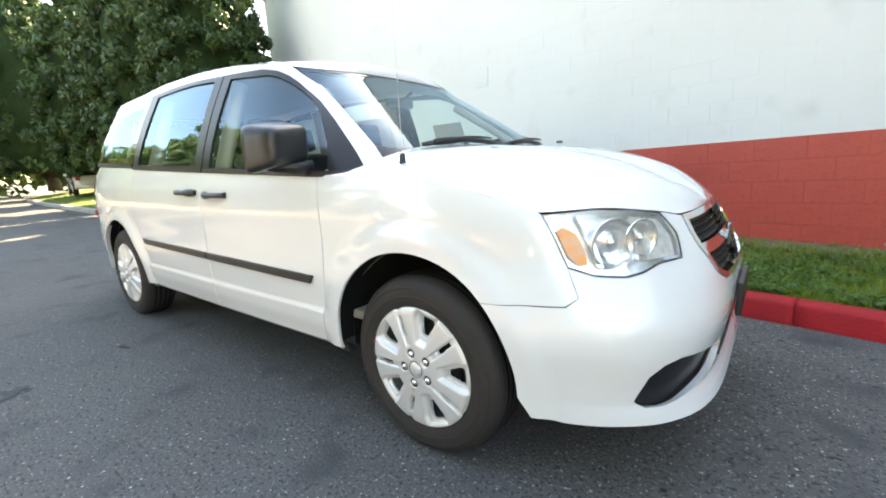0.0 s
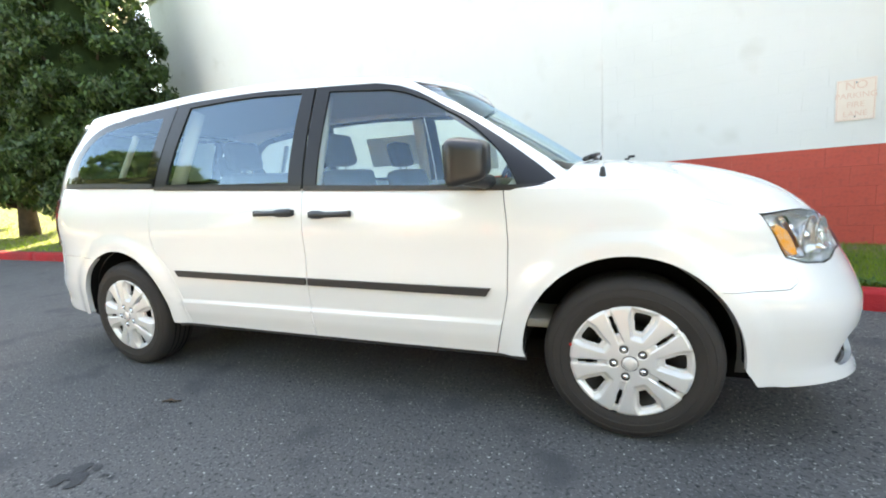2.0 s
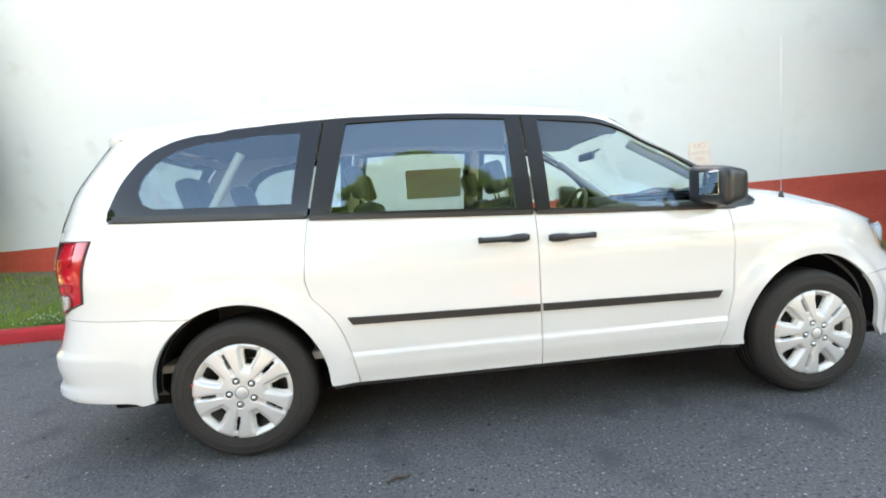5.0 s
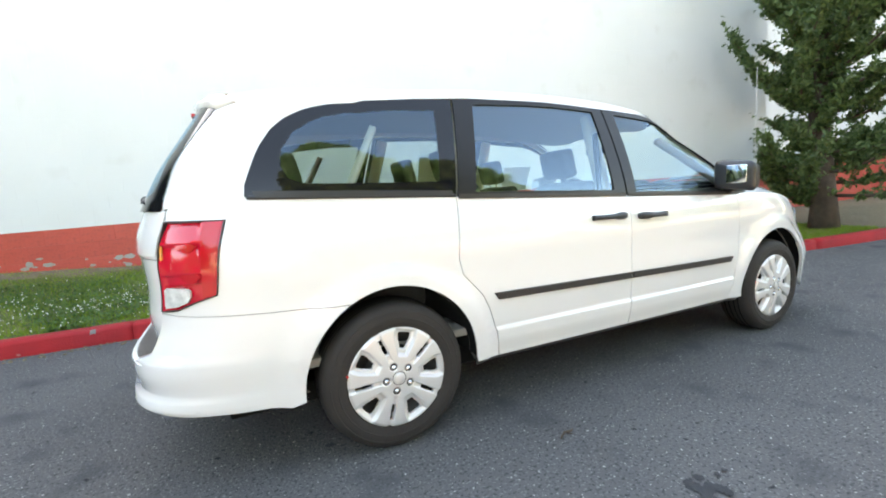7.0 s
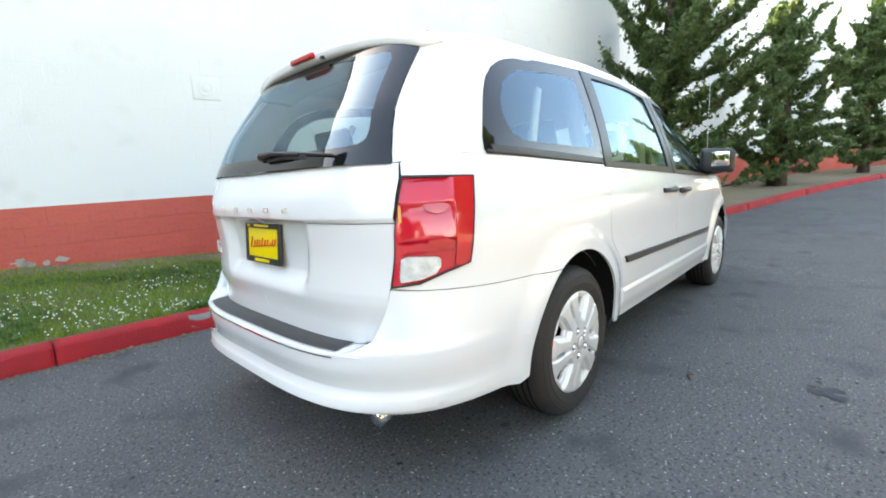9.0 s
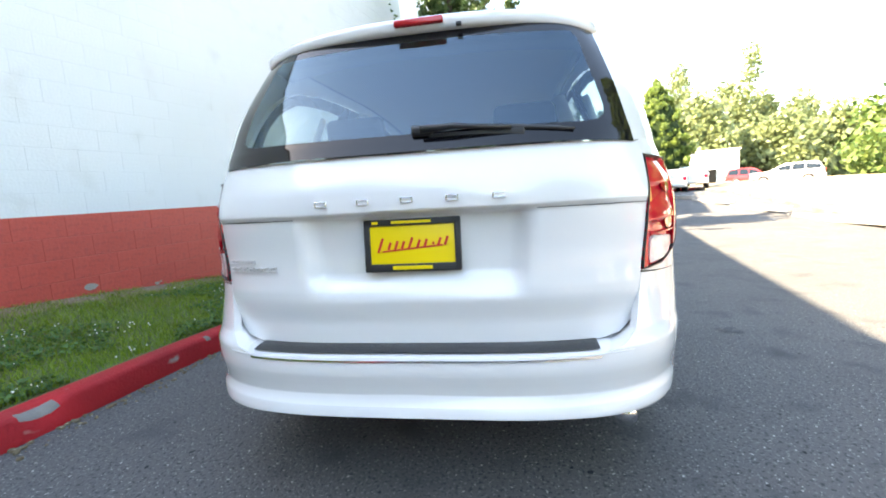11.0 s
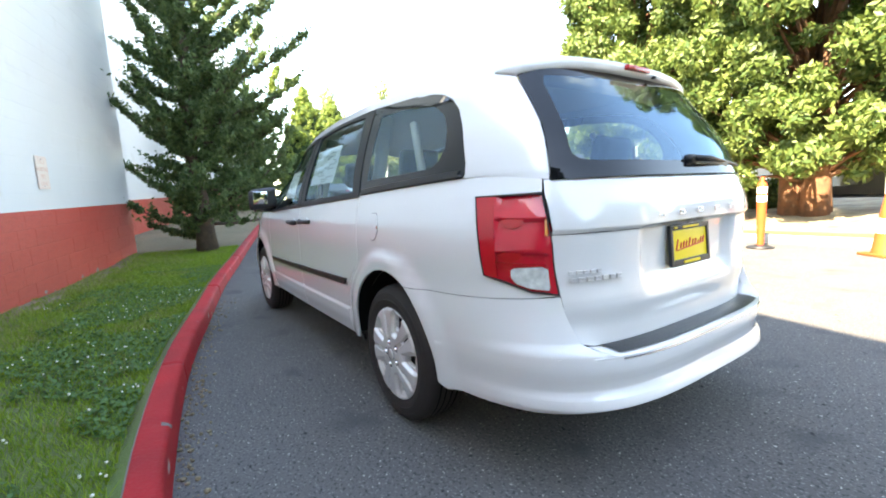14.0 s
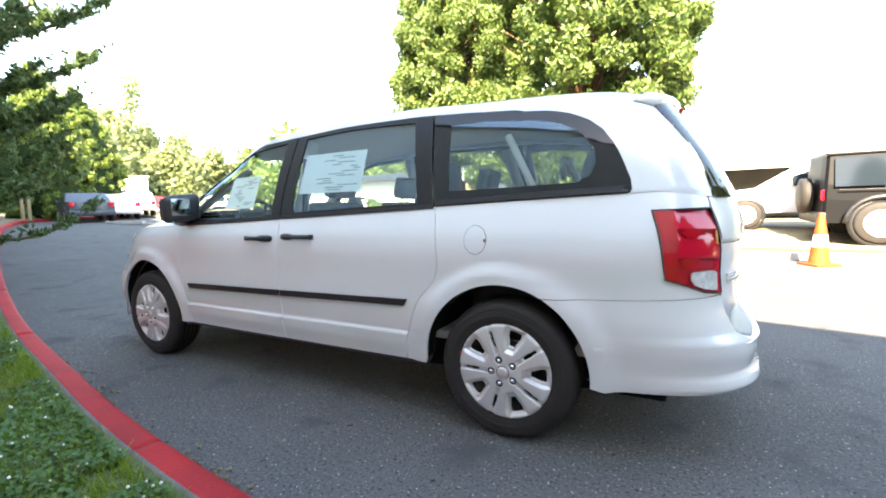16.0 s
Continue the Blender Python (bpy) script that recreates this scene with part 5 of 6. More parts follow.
    rb_low = [(-1.775, .322), (-1.84, .335), (-2.05, .338), (-2.27, .338), (-2.56, .352), (-2.82, .36), (-3.1, .362)]
    ang3 = math.asin((.7322 - HUB_Z) / ARCH[-1][2])
    rb_top = [(-3.1, .545), (-2.85, .545), (-2.70, .547), (-2.62, .560), (-2.545, .595), (-2.505, .70), (-2.49, .759), (-2.33, .7552), (sx(-2.2, .749), .749), (sx(-1.95, .742), .742)]
    panel("rear_bumper", arch_curve(-1, math.pi - ang3, math.pi + .06) + rb_low + rb_top, low, PAINT, van, sd, lip=.03, label="white rear bumper")
    cheek = resample([(-2.74, .5465), (-2.70, .547), (-2.62, .560), (-2.545, .595), (-2.505, .70), (-2.49, .759)], .02)
    cheek = cheek[:max(i for i, c in enumerate(cheek) if c[1] <= .759 and c[0] > -2.4905 or i < 4) + 1]
    def cheek_at(u, w, edge_=cheek, sgn=side):
        i = min(len(edge_) - 2, int(u * (len(edge_) - 1)))
        f = u * (len(edge_) - 1) - i
        s_, z_ = mixf(edge_[i][0], edge_[i + 1][0], f), mixf(edge_[i][1], edge_[i + 1][1], f)
        a, b = low(s_, z_), gate(s_, z_)
        return (mixf(a[0], b[0] + .03, w), sgn * mixf(a[1], b[1] - .004, w), z_ - .002 + .006 * math.sin(math.pi * w))
    grid_patch("bumper_cheek", cheek_at, 24, 4, PAINT, van)
    # black sill and mouldings
    panel("sill", [(-1.10, .333), (1.10, .333), (1.10, .30), (-1.10, .30)], low, BLACK, van, sd, lip=.01, off=-.03)
    for door, x0, x1 in ((slide_door, -.99, -.038), (front_door, -.022, .947)):
        zz = lambda x: .643 - .0155 * x
        sk = .012
        panel("side_moulding", [(x0 - (sk if x0 < -.5 else 0), zz(x0) + .018), (x0 + (.012 if x0 < -.5 else 0), zz(x0) - .018), (x1 - (.012 if x1 > .5 else 0), zz(x1) - .018), (x1 + (0.012 if x1 > .5 else 0), zz(x1) + .018)], low, BLACK, door, sd, lip=.014, off=.012, label="black rubbing strip")
    for door, x0, x1, big in ((slide_door, -.335, -.075, 1), (front_door, .025, .27, 0)):
        bm = bmesh.new()
        z0 = 1.004 - .035 * ((x0 + x1) / 2 + .2)
        yb = low((x0 + x1) / 2, z0)[1]
        n = 14
        rows = []
        for k in range(n + 1):
            f = k / n
            g = f if big else 1 - f
            hh = mixf(.014, .021, smooth01((g - .55) / .15)) * (1 - .5 * max(0, abs(f - .5) * 2 - .88) / .12)
            stand = .008 + .03 * math.sin(math.pi * min(1, max(0, f))) ** .35
            x = mixf(x0, x1, f)
            rows.append([bm.verts.new((x, side * (yb + o), z0 - .01 * f * 0 + dz)) for o, dz in ((stand - .012, -hh), (stand, -hh * .6), (stand + .004, 0), (stand, hh * .6), (stand - .012, hh))])
        for a, b in zip(rows, rows[1:]):
            for k in range(4):
                bm.faces.new((a[k], b[k], b[k + 1], a[k + 1]))
            bm.faces.new((a[4], b[4], b[0], a[0]))
        bm.faces.new(rows[0])
        bm.faces.new(rows[-1])
        for xe in (x0 + .012, x1 - .012):
            box_bm((.024, .03, .03), (xe, side * (yb + .005), z0), .006, bm=bm)
        handle = part("door_handle", bm, BLACK, door, "black pull handle")
        panel("cup", [((x0 + x1) / 2 + .075 * math.cos(a), z0 + .004 + .034 * math.sin(a)) for a in (k * math.pi / 12 for k in range(24))], low, PAINT, door, sd, lip=.004, off=.0035)
    # glasshouse, side
    WT = [(-.07, 1.657), (-.3, 1.672), (-.54, 1.681), (-.9, 1.680), (-1.066, 1.676), (-1.28, 1.665), (-1.54, 1.645), (-1.7, 1.622), (-1.82, 1.592), (-1.905, 1.552), (-1.968, 1.50), (-2.018, 1.432), (-2.055, 1.36), (-2.095, 1.265), (-2.10, 1.222)]
    WF = [(1.4241, .004), (1.454, .19), (1.4341, .463), (1.3869, .66), (1.2812, .78), (1.109, .86), (0.9241, .91), (0.6558, .945), (0.2747, .957)]
    top_l = WF + [gs(x, z) for x, z in WT]
    v_rear = -.10
    side_poly = [hatch_edge(mixf(v_rear, 1, k / 14), .001) for k in range(15)] + [(s, 1) for s in (-2.0, -1.7, -1.0, -.4, .2)] + [(1.08, 1), (1.44, .90), (1.67, .84), (1.765, .53), (1.83, .244), (1.81, .12), (1.66, .02), (1.4561, -.01)]
    belt_back = [gs(x, belt_z(x) - .002) for x in (-2.09, -2.2)]
    panel("body_side_frame", side_poly + top_l + belt_back, green, PAINT, van, sd, cell=(.04, .07), lip=.018, vscale=.5)
    edge = lambda xa, za, xb, zb: [gs(mixf(xa, xb, k / 60), mixf(za, zb, k / 60)) for k in range(61)]
    seam_c = lambda f: mixf(-1.157, -1.066, f)
    bz = lambda x: belt_z(x) + .001
    # panes and black frames
    q_out = [gs(-2.09, bz(-2.09) + .006)] + [gs(x, z - .004) for x, z in WT[::-1] if x < -1.12] + [gs(-1.076, 1.669), gs(-1.164, bz(-1.164))]
    q_in = [gs(x, z) for x, z in ((-1.235, 1.245), (-1.185, 1.605), (-1.4, 1.60), (-1.62, 1.578), (-1.78, 1.543), (-1.88, 1.485), (-1.935, 1.41), (-1.95, 1.34), (-1.925, 1.285), (-1.87, 1.26), (-1.6, 1.252))]
    q = panel("quarter_window_border", q_out, green, FRIT, van, sd, lip=.008, off=.002, vscale=.5, hole=q_in, cell=(.04, .08), label="black border of the rear side window")
    panel("quarter_window", q_in, green, GLASS_DARK, q, sd, lip=0, off=.002, vscale=.5, cell=(.05, .1), label="tinted rear side glass").visible_shadow = False
    rim = [green(*gs(-2.085 + .92 * k / 24, bz(-2.085 + .92 * k / 24) + .006)) for k in range(25)]
    part("window_seal", tube_bm([(p[0], side * p[1], p[2]) for p in rim], .0095, 6), BLACK, q, "black rubber seal")
    panel("vent_strip", [gs(-2.06, 1.214), gs(-1.18, 1.178), gs(-1.18, 1.198), gs(-2.07, 1.236)], green, BLACK, q, sd, lip=.008, off=.008, vscale=.5, cell=(.05, .1), label="black strip under the glass")
    s_out = [gs(-1.152, bz(-1.152)), gs(-1.064, 1.669)] + [gs(x, z - .004) for x, z in WT[::-1] if -1.05 < x < -.06] + edge(-.036, 1.651, -.036, bz(-.03))
    s_in = [gs(x, z) for x, z in ((-1.052, 1.187), (-.955, 1.643), (-.6, 1.651), (-.42, 1.648), (-.3, 1.642), (-.2, 1.636))] + edge(-.115, 1.63, -.125, 1.155)
    w = panel("sliding_window_frame", s_out, green, PILLAR, van, sd, lip=.012, off=.004, vscale=.5, hole=s_in, cell=(.04, .08), label="black window frame")
    panel("sliding_window", s_in, green, GLASS_MID, w, sd, lip=0, off=-.004, vscale=.5, cell=(.05, .1), label="tinted side glass").visible_shadow = False
    f_out = edge(-.024, bz(-.03), -.024, 1.651) + [(s - .004, v - .008) for s, v in WF[::-1]] + [(1.4083, .003)]
    f_in = edge(.052, 1.138, .06, 1.618) + [(0.3908, .895), (0.6636, .878), (0.9178, .835), (1.122, .77), (1.2252, .68), (1.224, .56), (1.1827, .45), (1.1173, .32), (1.0507, .24), (0.9763, .15), (0.902, .028)]
    w = panel("front_window_frame", f_out, green, PILLAR, van, sd, lip=.012, off=.004, vscale=.5, hole=f_in, cell=(.04, .08), label="black window frame and corner triangle")
    panel("front_window", f_in, green, GLASS_FRONT, w, sd, lip=0, off=-.004, vscale=.5, cell=(.05, .1), label="lightly tinted side glass").visible_shadow = False
    panel("belt_strip", [gs(-1.15, 1.158), gs(-.04, 1.114), gs(-.04, 1.136), gs(-1.15, 1.18)], green, BLACK, slide_door, sd, lip=.01, off=.010, vscale=.5, cell=(.06, .1))
    panel("belt_strip", [gs(-.022, 1.113), (1.4091, -.02), (1.3945, .03), gs(-.022, 1.135)], green, BLACK, front_door, sd, lip=.01, off=.010, vscale=.5, cell=(.06, .1))
    # door mirror
    bm = box_bm((.17, .25, .195), (0, 0, 0), .062, segs=5)
    for vtx in bm.verts:
        f = (vtx.co.x + .06) / .12
        vtx.co.y *= mixf(1.0, .82, f)
        vtx.co.z *= mixf(1.0, .78, f)
        vtx.co.z -= .02 * abs(vtx.co.y) / .1 * (1 if vtx.co.y * side > 0 else 0)
    mir = part("door_mirror", bm, MIRROR_SHELL, van, "black door mirror")
    mir.location, mir.rotation_euler = (.90, side * 1.01, 1.212), (0, 0, radians(-8 * side))
    mg = part("mirror_glass", box_bm((.006, .165, .115), (0, 0, 0), .003), MIRROR, mir, "mirror glass")
    mg.location, mg.rotation_euler = (-.084, 0, 0), (0, 0, radians(3 * side))
    part("mirror_foot", tube_bm([(.955, side * .90, 1.11), (.94, side * .97, 1.115), (.90, side * 1.03, 1.125), (.875, side * 1.07, 1.14)], [.035, .03, .028, .03], 10), BLACK, front_door)
    # wheel wells
    for which in (1, -1):
        cx, rx, rz = ARCH[which]
        bm = bmesh.new()
        rows = []
        for k in range(25):
            a = math.pi * k / 24
            xw, zw = cx + (rx + .003) * math.cos(a), HUB_Z + (rz + .003) * math.sin(a)
            rows.append([bm.verts.new((xw, side * y, zw)) for y in (low(sx(xw, zw), zw)[1] - .012, .62)])
        for a, b in zip(rows, rows[1:]):
            bm.faces.new((a[0], b[0], b[1], a[1]))
        bm.faces.new([r_[1] for r_ in rows])
        part("wheel_well", bm, GAP, van, "black wheel well")

# ---- inner shell, floor ----
shell = [(-3.1, .32), (-2.2, .30), (sx(-1.92, .33), .33)] + arch_curve(-1, math.pi, 0) + [(-1.08, .30), (1.08, .30)] + arch_curve(1, math.pi, 0) + [(sx(1.92, .33), .3), (2.2, .3), (3.1, .3), (3.1, .9), (2.5, .88), (2.0, .92), (1.5, 1.02), (1.2, 1.05), (0, 1.1), (-1.2, 1.14), (-2.0, 1.16), (-2.45, 1.12), (-3.1, 1.12)]
panel("inner_shell", shell, low, SEAM, van, (-1, 1), off=-.085, lip=0, cell=(.08, .08))
part("underbody", box_bm((4.4, 1.5, .1), (-.05, 0, .30), .02), GAP, van, "black underbody")
part("cabin_floor", box_bm((3.6, 1.72, .04), (-.5, 0, .47), .01), CABIN, van)
part("exhaust_pipe", tube_bm([(-1.8, -.62, .33), (-2.2, -.64, .33), (-2.42, -.655, .315), (-2.5, -.66, .30)], [.028, .028, .03, .033], 14), CHROME, van, "short bright exhaust pipe")
part("muffler", tube_bm([(-1.95, -.62, .28), (-1.95, .3, .28)], .1, 14), STEEL, van)

# ---- tailgate ----
tail = panel("tailgate", [(-3.1, .556), (-2.85, .557), (-2.70, .560), (-2.61, .575), (-2.55, .61), (-2.509, .70), (-2.489, .77), (-2.4525, .95), (-2.380, 1.132), (-2.3755, 1.178), (-3.1, 1.178)], gate, PAINT, van, (-1, 1), cell=(.02, .012), lip=.012, label="white tailgate")
rg = [hatch_edge(mixf(-.12, 1.02, k / 14), -.002) for k in range(15)] + [(SR, 1.02), (SR, -.12)]
rgi = [hatch_edge(.075, -.10), hatch_edge(.12, -.078)] + [hatch_edge(v_, -.07) for v_ in (.2, .35, .5, .65, .82)] + [hatch_edge(.89, -.085), (SR, .94), (SR, .04), hatch_edge(.05, -.16)]
rfr = panel("rear_window_border", rg[:15] + [(SR, 1.02), (SR, .94)] + rgi[7::-1] + [rgi[10], (SR, .04), (SR, -.12)], green, FRIT, van, (-1, 1), cell=(.05, .08), lip=0, off=.003, label="black border of the rear window")
panel("rear_window", rgi, green, GLASS_DARK, rfr, (-1, 1), cell=(.06, .1), lip=0, off=.003, vscale=.5, label="tinted rear glass").visible_shadow = False
# spoiler over the rear window
def spoiler(u, w):
    y = mixf(-.672, .672, u)
    k = 1 - abs(y / .672) ** 2.6
    xe = -2.145 - .135 * k ** .7
    ze = 1.614 + .018 * k + .042 * k ** .6
    prof = [(-1.95 - .125 * (1 - k) ** 2, ze + .058 - .055 * (1 - k) ** 2), (-2.13 - .05 * k, ze + .047 - .02 * (1 - k) ** 2), (xe + .02, ze + .022), (xe, ze + .006), (xe + .003, ze - .024), (xe + .022, ze - .034), (mixf(-2.09, -2.19, k), ze - .03), (-2.07, ze - .03), (-2.0, ze - .04)]
    if abs(y) > .664:
        prof = [(mixf(a, -2.09, .85), mixf(b, ze + .018, .85)) for a, b in prof]     # closed ends
    f = w * (len(prof) - 1)
    i = min(len(prof) - 2, int(f))
    return (mixf(prof[i][0], prof[i + 1][0], f - i), y, mixf(prof[i][1], prof[i + 1][1], f - i))
grid_patch("spoiler", spoiler, 40, 21, PAINT, tail, "white spoiler lip")
bl = part("brake_lamp", box_bm((.024, .18, .022), (-2.284, -.015, 1.668), .006), BRAKE_RED, tail, "high red brake lamp")
part("washer_nozzle", box_bm((.02, .02, .012), (-2.276, -.16, 1.648), .004), BLACK, tail)
# wiper
wz = lambda y: green(gy(abs(y), .12, False), .12)
pv = green(gy(.05, .05, False), .05)
part("wiper_arm", tube_bm([(pv[0] - .03, -.05, pv[2] + .004), (pv[0] - .038, -.16, pv[2] + .006), (pv[0] - .022, -.33, pv[2] - .008)], [.014, .009, .006], 8), BLACK, tail, "black wiper arm")
part("wiper_blade", tube_bm([(pv[0] - .016 + .020 * (y / .5) ** 2, y, pv[2] + .018 + .085 * (y + .06) - .012 * abs(y + .3)) for y in (-.06, -.14, -.24, -.35, -.45, -.52)], [.004, .008, .009, .009, .008, .004], 6), BLACK, tail, "black wiper blade")
part("wiper_motor_cover", box_bm((.034, .07, .036), (pv[0] - .008, -.05, pv[2] + .004), .014), BLACK, tail)
part("wiper_rest", box_bm((.02, .30, .03), (pv[0] - .004, -.22, pv[2] - .022), .006), BLACK, tail)
# the joint beside the handle ledge
for side in (1, -1):
    pts = []
    for k in range(12):
        y = mixf(.37, .765, k / 11)
        p = gate(XR + (SR - XR) * math.acos(min(1, y / (half_w(.985) * bow(XR))) ** 1.85) / (math.pi / 2), .984)
        pts.append((p[0] - .0005, side * p[1], .984))
    part("panel_joint", tube_bm(pts, .0022, 5), SEAM, tail)
# lettering as plain bright bars, plate with its frame
bars = []
for k in range(5):
    y = .285 - .1425 * k
    bm = box_bm((.005, .040, .0035), (0, 0, .0075), .0012)
    box_bm((.005, .040, .0035), (0, 0, -.0075), .0012, bm=bm)
    box_bm((.005, .005, .016), (0, .0175, 0), .0012, bm=bm)
    if k != 4:
        box_bm((.005, .005, .016), (0, -.0175, 0), .0012, bm=bm)
    b_ = part("badge_bar", bm, CHROME, tail, "small chrome badge bar")
    p = gate(-3.1 if abs(y) < .001 else XR + (SR - XR) * math.acos((abs(y) / (half_w(1.03) * bow(XR))) ** 1.85) / (math.pi / 2), 1.03)
    b_.location = (p[0] - .006, y, 1.03)
for row, (zz_, y0, y1, hh) in enumerate(((.845, .70, .57, .013), (.818, .70, .48, .017))):
    n = 5 if row == 0 else 7
    for k in range(n):
        y = mixf(y0, y1, (k + .5) / n)
        wdt = (y0 - y1) / n * .8
        p = gate(XR + (SR - XR) * math.acos((abs(y) / (half_w(zz_) * bow(XR))) ** 1.85) / (math.pi / 2), zz_)
        q_ = gate(XR + (SR - XR) * math.acos((abs(y - .03) / (half_w(zz_) * bow(XR))) ** 1.85) / (math.pi / 2), zz_)
        bm = box_bm((.006, wdt, hh * .28), (0, 0, hh * .36), .001)
        box_bm((.006, wdt, hh * .28), (0, 0, -hh * .36), .001, bm=bm)
        box_bm((.006, wdt * .25, hh), (0, wdt * .36, 0), .001, bm=bm)
        b_ = part("badge_bar", bm, SILVER, tail, "small grey badge bar")
        b_.location = (p[0] - .004, y, zz_)
        b_.rotation_euler = (0, 0, -math.atan((p[0] - q_[0]) / .03))
pl = part("number_plate", box_bm((.008, .285, .135), (0, 0, 0), .003), YELLOW, van, "yellow dealer plate with a red scribble")
pl.location, pl.rotation_euler = (-2.533, 0.0, .886), (0, radians(4), 0)
bm = bmesh.new()
for sy_, sz_, py_, pz_ in ((.316, .022, 0, .074), (.316, .026, 0, -.073), (.02, .165, .149, 0), (.02, .165, -.149, 0)):
    box_bm((.014, sy_, sz_), (-.003, py_, pz_), .003, bm=bm)
part("plate_frame", bm, BLACK, pl, "black plate frame")
bm = bmesh.new()
for k, (py_, hgt) in enumerate(((.105, .05), (.075, .026), (.052, .03), (.03, .026), (.005, .04), (-.022, .026), (-.045, .026), (-.07, .008), (-.09, .026), (-.112, .03))):
    box_bm((.003, .008, hgt), (-.0055, py_, .002 + (hgt - .026) * .2 - py_ * .06), .001, rot=Matrix.Rotation(.35, 4, "X"), bm=bm)
box_bm((.003, .2, .005), (-.0055, -.0, -.012), .001, rot=Matrix.Rotation(-.08, 4, "X"), bm=bm)
part("red_scribble", bm, PLATE_RED, pl, smooth=False)
for wd_, ht_, py_, pz_ in ((.13, .012, 0, -.073), (.13, .009, 0, .074), (.02, .008, .12, .074)):
    part("frame_print", box_bm((.003, wd_, ht_), (-.0115, py_, pz_), .001), YELLOW, pl, smooth=False)
# bumper step and its pad
def step(u, w):
    y = mixf(-.77, .77, u)
    outer = low(XR + (SR - XR) * math.acos((abs(y) / (half_w(.545) * bow(XR))) ** 1.85) / (math.pi / 2), .545)
    inner = low(XR + (SR - XR) * math.acos((abs(y) / (half_w(.74) * bow(XR))) ** 1.85) / (math.pi / 2), .74)
    return (mixf(outer[0] + .012 * (abs(y) > .66), inner[0] + .06, w), y, .545 + .012 * math.sin(math.pi * .5 * min(1, w * 2)))
grid_patch("bumper_step", step, 40, 6, PAINT, van)
def pad(u, w):
    a, b, c = step(mixf(.132, .868, u), mixf(.13, 1, w))
    return (a, b, c + .005 + .0015 * math.sin(w * 38))
grid_patch("step_pad", pad, 120, 12, BLACK, van, "black ribbed step pad")
panel("chrome_strip", [(-3.1, .532), (-2.72, .534), (-2.72, .54), (-3.1, .538)], low, CHROME, van, (-1, 1), off=.004, lip=.004)

# ---- bonnet, windscreen, roof, nose ----
def bonnet_at(sd):
    def f(u, w):
        s = mixf(1.03, SF, u ** .9)
        b = Vector(low(s, SHOULDER(s)))
        g = (s - 1.03) / (SF - 1.03)
        cx_ = mixf(1.33, b.x, g ** 1.6) if g < 1 else b.x
        cz_ = curve_table((1.3, 1.6, 1.9, 2.1, 2.24, 2.32), (1.19, 1.162, 1.10, 1.025, .965, .915))(cx_)
        q = w
        return (mixf(b.x, cx_, q), mixf(b.y, 0, q) * sd, mixf(b.z, max(cz_, b.z), 1 - (1 - q) ** mixf(6.0, 2.6, min(1, g * 2.5))))
    return f
for sd_ in (-1, 1):
    grid_patch("bonnet", bonnet_at(sd_), 50, 30, PAINT, van, "white bonnet")
ws = [(1.815, .16), (1.835, .244), (1.77, .53), (1.675, .84), (1.445, .90), (1.085, 1), (SF, 1), (SF, .10), (2.2, .12)]
wsi = [(1.85, .24), (1.785, .53), (1.70, .81), (1.53, .89), (1.27, .98), (SF, .98), (SF, .19), (2.2, .2)]
wfr = panel("windscreen_border", ws[:7] + [(SF, .98)] + wsi[4::-1] + [wsi[7], (SF, .19), (SF, .10), ws[8]], green, FRIT, van, (-1, 1), cell=(.05, .08), lip=0, off=-.002, label="black border of the windscreen")
panel("windscreen", wsi, green, GLASS_FRONT, wfr, (-1, 1), cell=(.06, .08), lip=0, off=-.002, vscale=.5, label="clear windscreen").visible_shadow = False
for y0, y1, xo in ((-.60, .02, 0), (.05, .55, .0)):
    pts = []
    for k in range(7):
        y = mixf(y0, y1, k / 6)
        p = green(gy(abs(y) + .001, .2, True), .2)
        pts.append((p[0] + .03, y, p[2] + .015 + .02 * math.sin(k / 6 * math.pi)))
    part("front_wiper", tube_bm(pts, [.01, .014, .012, .012, .012, .012, .006], 6), BLACK, van, "black windscreen wiper")
    part("wiper_rod", tube_bm([(p[0] + .03, p[1] + .05, p[2] + .012) for p in pts[:5]], [.012, .01, .009, .007, .005], 6), BLACK, van)
def cowl(u, w):
    y = mixf(-.76, .76, u)
    p = green(gy(min(abs(y), .76) + .0005, .17, True), .17)
    return (p[0] + mixf(-.02, .14, w), y, p[2] - .01 - .02 * w)
grid_patch("cowl", cowl, 30, 4, BLACK, van, "black cowl under the wipers")
for yy in (-.35, .35):
    part("washer_jet", box_bm((.03, .022, .012), (1.54, yy, 1.192), .004), BLACK, van)
def roof_at(sd):
    def f(u, w):
        s = mixf(SR, SF, u)
        x, y, z = green(s, 1)
        cx_ = min(.50, max(-2.12, x))
        cx_ = mixf(x, cx_, smooth01(w))
        zc = roof_z(cx_)
        return (mixf(x, cx_, w), y * (1 - w) * sd, mixf(z, max(zc, z), 1 - (1 - w) ** 2.4))
    return f
for sd_ in (-1, 1):
    grid_patch("roof", roof_at(sd_), 110, 14, PAINT, van, "white roof")
def liner(u, w):
    s = mixf(-2.9, 2.6, u)
    x, y, z = green(s, .97)
    return (x * .985, mixf(-y, y, w) * .9, z + .03 * (1 - (2 * w - 1) ** 2) - .01)
grid_patch("headliner", liner, 40, 12, LINER, van, "pale headliner")
